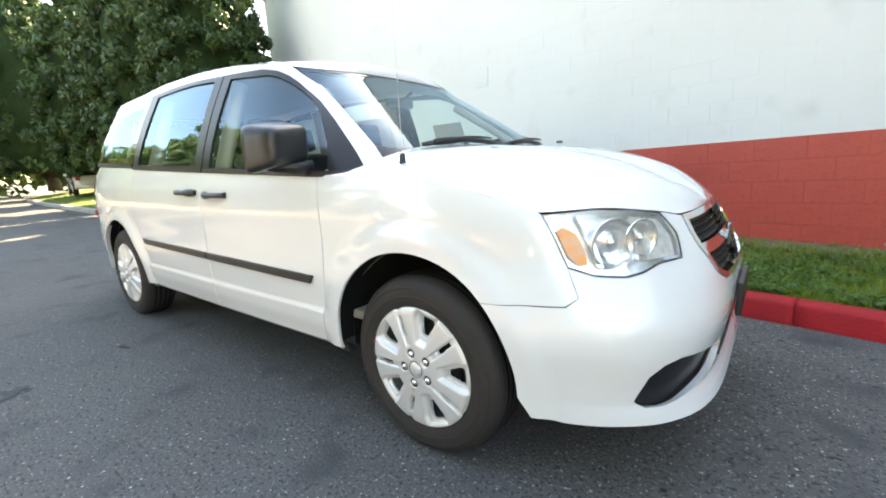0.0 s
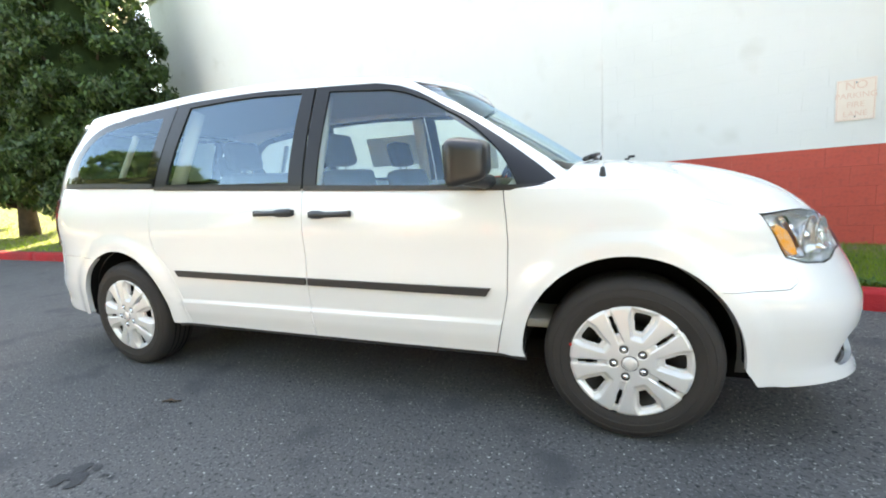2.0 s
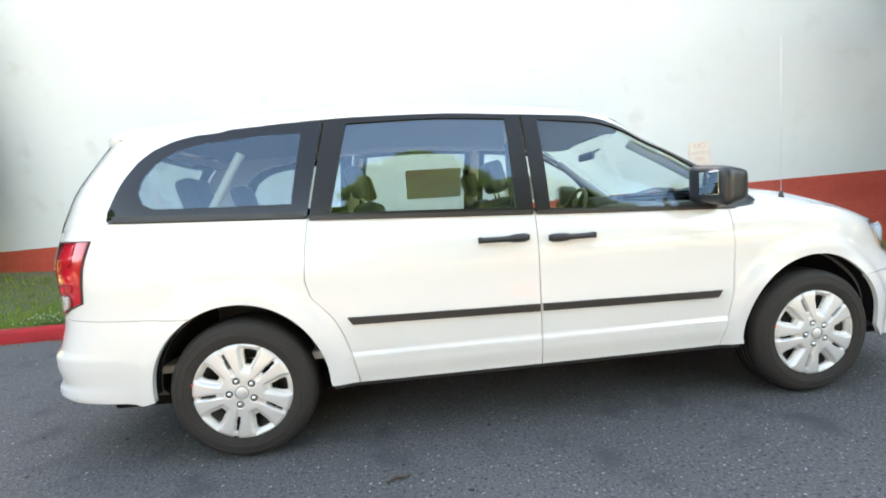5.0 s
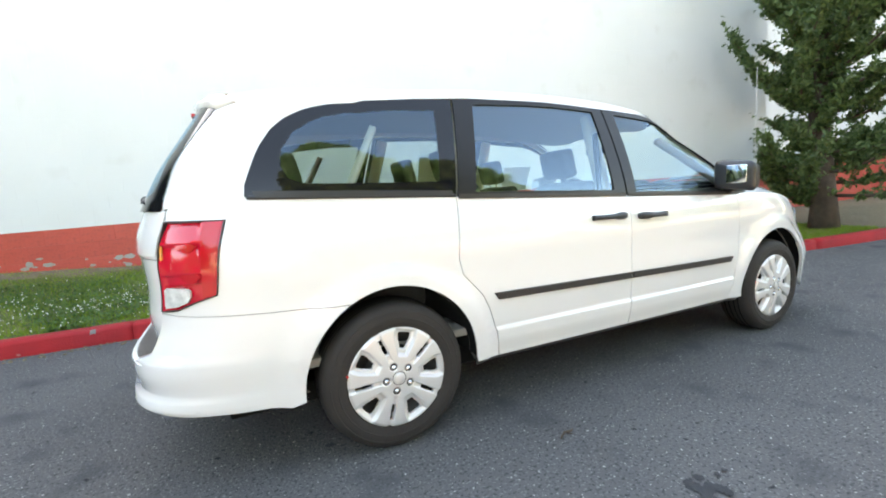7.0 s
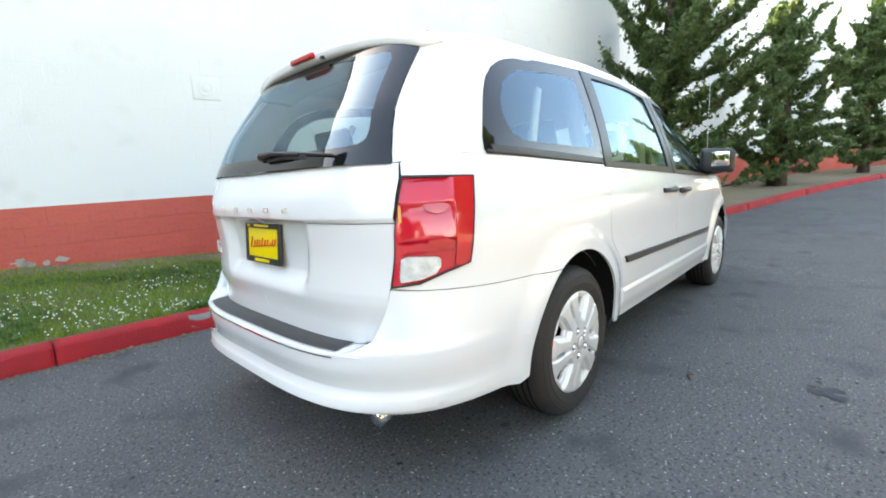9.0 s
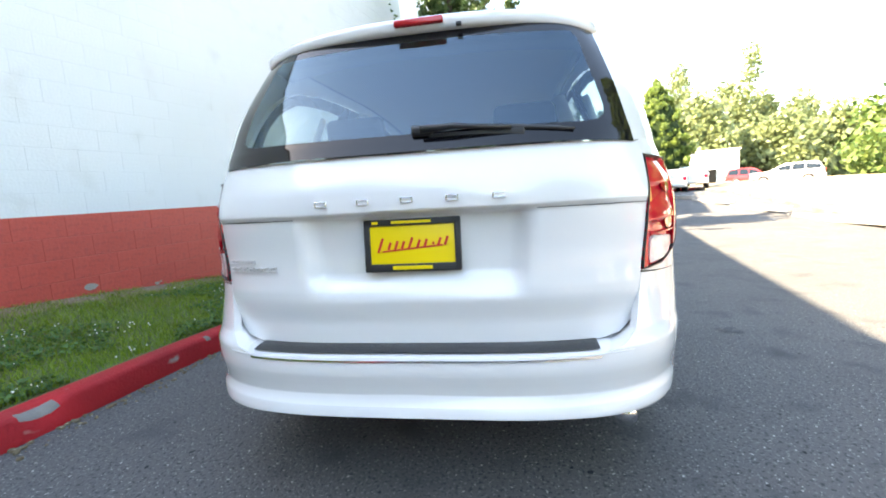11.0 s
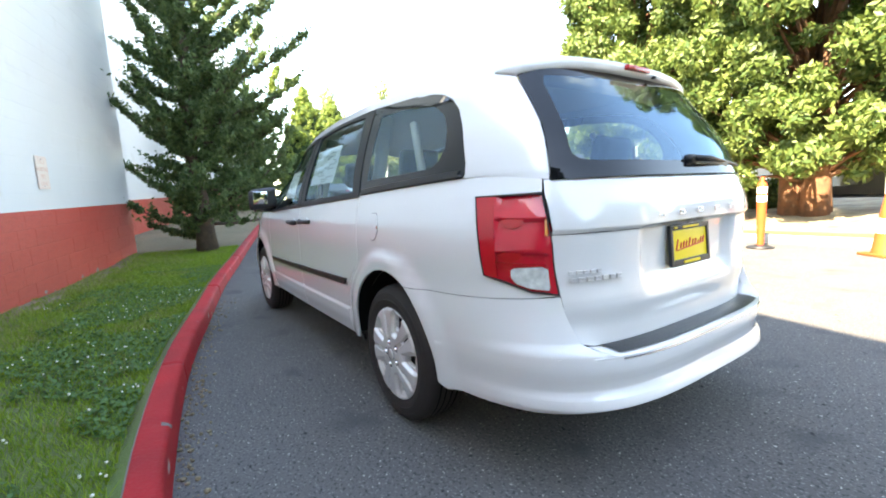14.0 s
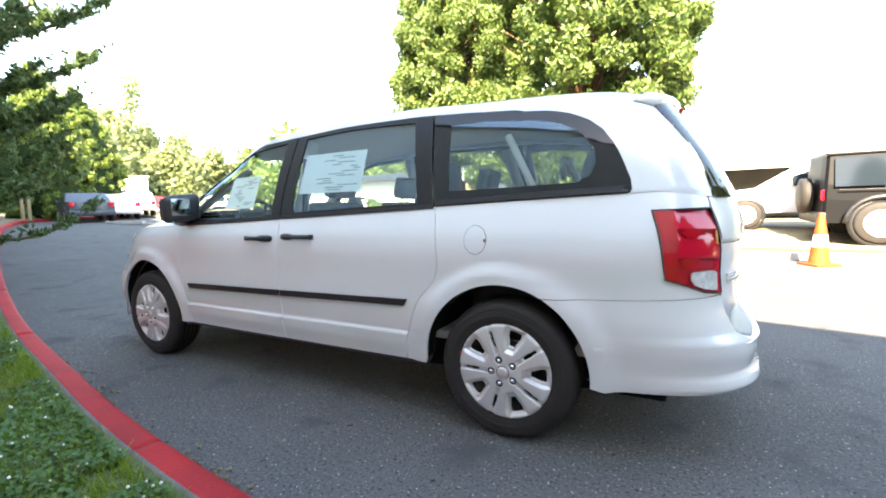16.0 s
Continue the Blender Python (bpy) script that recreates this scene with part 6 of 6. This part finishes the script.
# grille with crosshair bars
gr = [(2.768, .896), (2.743, .85), (2.75, .80), (2.805, .74), (2.845, .70), (2.945, .668), (3.1, .658), (3.1, .898)]
g = panel("grille", gr, low, GAP, van, (-1, 1), off=-.03, lip=0, label="black mesh grille with chrome bars")
panel("surround", gr, low, CHROME, g, (-1, 1), off=.004, lip=.03, hole=[(mixf(2.95, s, .86) if s < 3.09 else s, mixf(.78, v, .84)) for s, v in gr])
panel("cross_bar", [(2.75, .80), (3.1, .80), (3.1, .765), (2.785, .765)], low, CHROME, g, (-1, 1), off=.0, lip=.02)
for side in (-1, 1):
    part("emblem_shield", box_bm((.02, .055, .09), (2.40, 0, .78), .015), CHROME, g) if side > 0 else None
    bm = bmesh.new()
    for k in range(14):
        for zz_ in (.875, .855, .835, .815, .745, .725, .705):
            s_ = 2.78 + .024 * k
            p = Vector(low(s_, zz_)) - normal_at(low, s_, zz_) * .015
            box_bm((.012, .022, .006), (p.x, p.y * side, p.z), bm=bm)
            box_bm((.012, .005, .02), (p.x, p.y * side + .011, p.z), bm=bm)
    tagged(part("mesh_bars", bm, BLACK, g, smooth=False), "fine black grille mesh", kind="stuff")
part("front_plate_holder", box_bm((.02, .32, .13), (2.462, 0, .555), .006), BLACK, van, "black empty plate holder")
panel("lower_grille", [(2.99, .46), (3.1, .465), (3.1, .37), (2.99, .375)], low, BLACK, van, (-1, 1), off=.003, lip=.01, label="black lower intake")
ant = part("aerial_base", lathe_bm([(.0, .03), (.009, .028), (.013, 0), (.016, -.02)], 14, "z"), BLACK, van)
ant.location = (1.416, -.822, 1.12)
part("aerial", tube_bm([(1.416, -.822, 1.14), (1.408, -.822, 1.98)], [.0018, .0012], 6), SILVER, van, "thin upright aerial")
# fuel flap on the left side
fl = [(-1.40 + .060 * math.cos(a), 1.0 + .072 * math.sin(a)) for a in (k * math.pi / 16 for k in range(32))]
fl2 = [(-1.40 + .0575 * math.cos(a), 1.0 + .0695 * math.sin(a)) for a in (k * math.pi / 16 for k in range(32))]
flap = panel("fuel_flap", fl2, low, PAINT, van, (1,), off=.003, lip=.004, label="round white fuel flap")
panel("flap_gap", fl, low, GAP, flap, (1,), off=.0012, lip=0, hole=fl2)
part("finger_notch", box_bm((.012, .008, .02), (-1.452, low(-1.45, 1.0)[1] + .003, 1.0), .003), CHROME, flap)
# window papers inside the left panes
for x0, x1, z0, z1 in ((-.64, -.15, 1.27, 1.52), (.26, .56, 1.19, 1.41)):
    quad = [(green(*gs(x, z))[0], green(*gs(x, z))[1] - .012, z) for x, z in ((x0, z0), (x1, z0), (x1, z1), (x0, z1))]
    sheet = part("window_paper", mesh_of("window_paper", quad, [(0, 1, 2, 3)], False), PAPER, van, "white price sheet inside the window")
    bm = bmesh.new()
    rr = random.Random(int(x0 * 100))
    for k in range(16):
        u0, w0 = rr.uniform(.05, .6), .06 + .056 * k
        uu = u0 + rr.uniform(.1, .32)
        cs = [Vector(quad[0]).lerp(quad[1], a).lerp(Vector(quad[3]).lerp(quad[2], a), b) + Vector((0, .002, 0)) for a, b in ((u0, w0), (uu, w0), (uu, w0 + .022), (u0, w0 + .022))]
        bm.faces.new([bm.verts.new(c) for c in cs])
    part("print", bm, INK, sheet, smooth=False)

# ---- cabin ----
def seat(x, y, w, back=.62, head=True, name="seat"):
    s = part("seat", box_bm((.5, w, .17), (x + .06, y, .66), .06, segs=3), SEAT, van, "dark cloth seat")
    m = Matrix.Rotation(radians(-14), 4, "Y")
    part("backrest", box_bm((.14, w * .96, back), (x - .23, y, .72 + back / 2), .06, rot=m, segs=3), SEAT, s)
    if head:
        hs = (0,) if w < .8 else (-w * .3, w * .3)
        for h_ in hs:
            part("headrest", box_bm((.1, .27, .19), (x - .33, y + h_, .84 + back), .05, rot=m, segs=3), SEAT, s)
            for k in (-.05, .05):
                part("headrest_rod", tube_bm([(x - .30, y + h_ + k, .68 + back), (x - .325, y + h_ + k, .80 + back)], .006, 6), CHROME, s)
    part("seat_base", box_bm((.42, w * .8, .14), (x + .05, y, .53), .02), CABIN, s)


seat(.20, -.43, .52, .50)
seat(.20, .43, .52, .50)
seat(-.62, 0, 1.25, .52)
seat(-1.55, 0, 1.3, .5)
part("dashboard", box_bm((.5, 1.5, .34), (1.05, 0, .95), .09, segs=3), DASH, van, "dark dashboard")
part("instrument_hood", box_bm((.22, .42, .1), (.9, .42, 1.13), .04, segs=3), DASH, van)
bm = bmesh.new()
ring = [(.19 * math.cos(a), .19 * math.sin(a), 0) for a in (k * math.pi / 14 for k in range(29))]
tube_bm(ring, .016, 8, bm)
for a in (math.pi * .5, math.pi * 1.17, math.pi * 1.83):
    tube_bm([(0, 0, -.02), (.18 * math.cos(a), .18 * math.sin(a), 0)], .02, 6, bm)
box_bm((.13, .1, .05), (0, 0, -.02), .02, bm=bm)
st = part("steering_wheel", bm, DASH, van, "dark steering wheel")
st.location, st.rotation_euler = (.72, .43, 1.08), (0, radians(-65), 0)
part("rear_view_mirror", box_bm((.03, .22, .055), (.66, 0, 1.475), .015), DASH, van)
part("mirror_stalk", tube_bm([(.67, 0, 1.485), (.76, 0, 1.525)], .008, 6), DASH, van)
for side in (-1, 1):
    panel("door_lining", [(-2.1, .86), (-1.1, .86), (-1.05, .5), (1.0, .5), (1.0, 1.07), (-1.0, 1.14), (-2.1, 1.17)], low, CABIN, van, (side,), off=-.06, lip=0, cell=(.2, .1))
    part("belt_web", tube_bm([(-.12, side * .76, 1.5), (-.1, side * .80, .9)], .018, 4), SEAT, van)
    part("belt_web", tube_bm([(-1.5, side * .72, 1.52), (-1.72, side * .80, 1.1)], .022, 4), LINER, van)
    inner = [green(1.70, v_) for v_ in (.12, .35, .6, .85)]
    part("pillar_lining", tube_bm([(p[0] - .05, side * (p[1] - .05), p[2] - .03) for p in inner], .028, 6), CABIN, van)
    part("pillar_lining", tube_bm([(-.07, side * .79, 1.1), (-.05, side * .62, 1.62)], .045, 6), LINER, van)
    part("pillar_lining", tube_bm([(-1.12, side * .78, 1.15), (-1.02, side * .63, 1.63)], .045, 6), LINER, van)

# ---- wheels ----
def build_wheel():
    w = part("wheel", lathe_bm([(.20, -.09), (.222, -.1), (.25, -.112), (.30, -.116), (.335, -.105), (.352, -.088), (.36, -.06), (.362, 0), (.36, .06), (.352, .088), (.335, .105), (.30, .116), (.262, .112), (.235, .102), (.224, .092), (.215, .07)], 72), RUBBER, van, "black tyre with a silver five-spoke wheel cover")
    # tread grooves
    bm = bmesh.new()
    for o in (-.05, -.018, .018, .05):
        lathe_bm([(.3625, o - .004), (.3632, o - .003), (.3632, o + .003), (.3625, o + .004)], 60, bm=bm)
    part("tread_groove", bm, GAP, w)
    bm = bmesh.new()
    nr, na = 40, 300
    grid = {}
    def hole(r_, th):
        a = ((th + math.pi / 5) % (2 * math.pi / 5)) - math.pi / 5
        if abs(a) < math.pi / 5 and .118 < r_ < .196:
            x_ = r_ * math.sin(a)
            if abs(x_) < .0085:
                return True                                    # slot in the spoke
        b = (th % (2 * math.pi / 5)) - math.pi / 5             # 0 between two spokes
        x_ = r_ * math.sin(b)
        y_ = r_ * math.cos(b)
        return .122 < y_ < .197 and abs(x_) < min(.036, .013 + .32 * (y_ - .122), .6 * (.24 - y_))
    def depth(r_, th):
        b = (th % (2 * math.pi / 5)) - math.pi / 5
        x_, y_ = r_ * math.sin(b), r_ * math.cos(b)
        w_ = min(.05, .02 + .36 * max(0, y_ - .095))
        e = max(abs(x_) - w_, (.098 - y_), (y_ - .214))
        dip = -.02 * smooth01((.004 - e) / .014)
        a = ((th + math.pi / 5) % (2 * math.pi / 5)) - math.pi / 5
        t_ = abs(r_ * math.sin(a))
        rib = -.006 * smooth01((.0125 - t_) / .004) * smooth01((r_ - .075) / .02)
        crown = .014 - .22 * r_ ** 2 - .008 * smooth01((r_ - .214) / .01)
        nut = -.007 * smooth01((.020 - math.hypot(r_ * math.cos(a) - .058, r_ * math.sin(a))) / .006)
        return crown + dip + rib + nut
    for i in range(nr + 1):
        r_ = .012 + (.226 - .012) * i / nr
        for k in range(na):
            th = 2 * math.pi * k / na
            grid[i, k] = bm.verts.new((r_ * math.cos(th + math.pi / 2), depth(r_, th), r_ * math.sin(th + math.pi / 2)))
    for i in range(nr):
        rm = .012 + (.226 - .012) * (i + .5) / nr
        for k in range(na):
            th = 2 * math.pi * (k + .5) / na
            if not hole(rm, th):
                k2 = (k + 1) % na
                bm.faces.new((grid[i, k], grid[i, k2], grid[i + 1, k2], grid[i + 1, k]))
    for v_ in [v_ for v_ in bm.verts if not v_.link_faces]:
        bm.verts.remove(v_)
    edge = [e for e in bm.edges if e.is_boundary]
    ex = bmesh.ops.extrude_edge_only(bm, edges=edge)
    bmesh.ops.translate(bm, vec=(0, -.02, 0), verts=[g_ for g_ in ex["geom"] if isinstance(g_, bmesh.types.BMVert)])
    cover = part("wheel_cover", bm, SILVER, w, "silver five-spoke wheel cover")
    cover.location, cover.scale = (0, .112, 0), (1.085, 1, 1.085)
    part("centre_cap", lathe_bm([(0, .012), (.02, .012), (.027, .008), (.03, 0)], 24), SILVER, w).location = (0, .120, 0)
    for k in range(5):
        a = 2 * math.pi * k / 5 + math.pi / 2
        part("wheel_nut", lathe_bm([(0, .016), (.006, .015), (.0105, .010), (.0125, .002), (.0125, -.012)], 12), CHROME, w, "chrome wheel nut").location = (.062 * math.cos(a), .115, .062 * math.sin(a))
        part("nut_socket", lathe_bm([(.0125, .002), (.019, .004), (.020, .0)], 16), STEEL, w, "dark ring round the nut").location = (.062 * math.cos(a), .1175, .062 * math.sin(a))
    part("cap_groove", lathe_bm([(.031, .001), (.0325, .0035), (.034, .001)], 28), STEEL, w).location = (0, .1245, 0)
    for rr_ in (.245, .285, .318):
        part("sidewall_ring", lathe_bm([(rr_ - .003, .0), (rr_ - .0015, .0025), (rr_ + .0015, .0025), (rr_ + .003, 0)], 60), RUBBER, w).location = (0, {.245: .1065, .285: .1145, .318: .1105}[rr_], 0)
    part("steel_rim", lathe_bm([(.0, .03), (.06, .03), (.09, .01), (.15, .02), (.19, .045), (.215, .075)], 48), STEEL, w, "dark steel rim behind the cover")
    part("brake_disc", lathe_bm([(.0, .035), (.14, .035), (.14, .02)], 40), STEEL, w)
    part("brake_caliper", box_bm((.06, .04, .12), (.12, .045, .03), .015), STEEL, w)
    part("balance_weight", box_bm((.012, .004, .012), (.20, .108, .14), .002), PLATE_RED, w)
    return w


w0 = build_wheel()
spots = [(1.529, 1, 30), (-1.539, 1, 19), (1.526, -1, -22), (-1.534, -1, -22)]
for i, (wx, sgn, spin) in enumerate(spots):
    if i == 0:
        w_ = w0
    else:
        w_ = w0.copy()
        scene.collection.objects.link(w_)
        for ch_ in w0.children:
            made_ = ch_.copy()
            scene.collection.objects.link(made_)
            made_.parent = w_
            made_.matrix_parent_inverse = ch_.matrix_parent_inverse
            for c2 in ch_.children:
                m2 = c2.copy()
                scene.collection.objects.link(m2)
                m2.parent = made_
    w_.scale = (.975, 1, .975)
    w_.location, w_.rotation_euler = (wx, sgn * (.815 if wx > 0 else .832), .353), (0, radians(spin) * sgn, 0 if sgn > 0 else math.pi)

# ---- grass, clover and litter ----


def strip_points(n, x0, x1, seed, keep=None, margin=0.02):
    r = np.random.RandomState(seed)
    out = []
    while len(out) < n:
        x = r.uniform(x0, x1)
        q = r.rand() ** 1.2
        if keep and not keep(x, q):
            continue
        ya = kerb_y(x) + KERB_W - 0.01
        yb = verge_edge(x)
        out.append((x, ya + (yb - ya) * (margin + (1 - margin) * q), verge_z(x, q * (yb - ya) / (yb - ya + .12))))
    return np.array(out)


def blades(name, pts, h, w, mat, seed, label):
    r = np.random.RandomState(seed)
    n = len(pts)
    a = r.uniform(0, 6.283, n)
    side = np.stack([np.cos(a), np.sin(a), 0 * a], 1) * (w * r.uniform(.6, 1.3, n))[:, None]
    lean = np.stack([r.normal(0, .45, n), r.normal(0, .45, n), np.ones(n)], 1) * (h * r.uniform(.5, 1.3, n))[:, None]
    q = np.stack([pts - side, pts + side, pts + side * .35 + lean, pts - side * .35 + lean], 1).reshape(-1, 3)
    ob = part(name, cloud_mesh(name, q, mat), mat, None)
    return tagged(ob, label, "grass", kind="stuff")


patchy = lambda x, q: noise.noise((x * .9, q * 2.2, 3)) + 0.35 * noise.noise((x * 3.1, q * 7, 9)) > -.05
blades("grass", strip_points(80000, -5.5, 7.0, 1, lambda x, q: q < .85 or noise.noise((x * 3, q * 14, 2)) > -.1), .042, .0028, BLADE, 1, "short green grass on the verge")
blades("dry_grass", strip_points(16000, -5.5, 7.0, 21, lambda x, q: noise.noise((x * 1.3, q * 3.5, 11)) + .6 * (q - .45) > .12), .036, .0026, STRAW, 21, "pale dry grass among the green, near the wall")
blades("grass_rough", strip_points(22000, -30, -5.5, 2), .06, .006, BLADE, 2, "grass farther along the verge")


def flat_leaves(name, pts, size, mat, seed, label, lift=.03):
    r = np.random.RandomState(seed)
    n = len(pts)
    a = r.uniform(0, 6.283, n)
    u = np.stack([np.cos(a), np.sin(a), r.normal(0, .35, n)], 1)
    v = np.stack([-np.sin(a), np.cos(a), r.normal(0, .35, n)], 1)
    s = (size * r.uniform(.6, 1.3, n))[:, None]
    p = pts + np.stack([0 * a, 0 * a, lift * r.uniform(.4, 1.4, n)], 1)
    q = np.stack([p - u * s, p - v * s, p + u * s, p + v * s], 1).reshape(-1, 3)
    ob = part(name, cloud_mesh(name, q, mat), mat, None)
    return tagged(ob, label, "clover", kind="stuff")


flat_leaves("clover", strip_points(30000, -5.0, 4.5, 3, lambda x, q: patchy(x, q) and q < .75), .011, CLOVER, 3, "patches of dark clover leaves in the grass")
pts = np.concatenate([strip_points(170, -5.0, 2.5, 4, lambda x, q: patchy(x, q) and q < .8), strip_points(620, -5.2, -1.0, 14, lambda x, q: q < .55 and noise.noise((x * 1.6, q * 5, 7)) > -.15 + .5 * max(0, x + 2.2))])
bm = bmesh.new()
rr = random.Random(5)
for p in pts:
    c = Vector(p) + Vector((0, 0, rr.uniform(.035, .06)))
    bmesh.ops.create_icosphere(bm, subdivisions=1, radius=rr.uniform(.004, .0078), matrix=Matrix.Translation(c))
blooms = part("clover_bloom", bm, BLOOM, None)
tagged(blooms, "small white clover blooms", "clover", kind="stuff")
# crumbs and grit in the gutter, dark specks on the road
rr = random.Random(9)
bm = bmesh.new()
for _ in range(1100):
    x = rr.uniform(-6, 7)
    y = kerb_y(x) - abs(rr.gauss(0, .07)) - .004
    s = rr.choice((.004, .006, .008, .012, .016))
    bmesh.ops.create_icosphere(bm, subdivisions=1, radius=s, matrix=Matrix.Translation((x, y, s * .3)) @ Matrix.Diagonal((1, rr.uniform(.6, 1), .6, 1)))
tagged(part("grit", bm, DRY, None, smooth=False), "loose grit and crumbs along the kerb", "grit", kind="stuff")
bm = bmesh.new()
for k in range(110):
    x, y = rr.uniform(-7, 5), rr.uniform(-4.6, 1.7)
    s = rr.choice((.006, .008, .012, .016, .024))
    n = 9
    ring = [bm.verts.new((x + s * math.cos(a) * rr.uniform(.5, 1.2), y + s * math.sin(a) * rr.uniform(.5, 1.2), .003)) for a in (2 * math.pi * i / n for i in range(n))]
    bm.faces.new(ring)
tagged(part("road_speck", bm, STAIN, None, smooth=False), "dark gum and oil specks on the asphalt", "stain", kind="stuff")
bm = bmesh.new()
for x, y, s in ((-.62, -1.80, .09),):
    for _ in range(16):
        cx, cy, cr = x + rr.gauss(0, s * .7), y + rr.gauss(0, s * .4), s * rr.uniform(.12, .4)
        ring = [bm.verts.new((cx + cr * math.cos(a) * rr.uniform(.5, 1.2), cy + cr * math.sin(a) * rr.uniform(.5, 1.2), .0035 + .0001 * _)) for a in (2 * math.pi * i / 9 for i in range(9))]
        bm.faces.new(ring)
tagged(part("oil_stain", bm, STAIN, None, smooth=False), "dark oil stain on the asphalt", "stain", kind="stuff")
twig = thing("twig", "small dark twig lying on the asphalt", "twig", at=(-.805, -1.244, .006))
part("stem", tube_bm([(-.05, -.02, 0), (-.01, .005, .006), (.03, .0, .004), (.055, .02, 0)], [.004, .006, .005, .002], 6), BARK, twig)
part("side_shoot", tube_bm([(.0, .0, .004), (.015, -.025, .004)], [.004, .002], 5), BARK, twig)
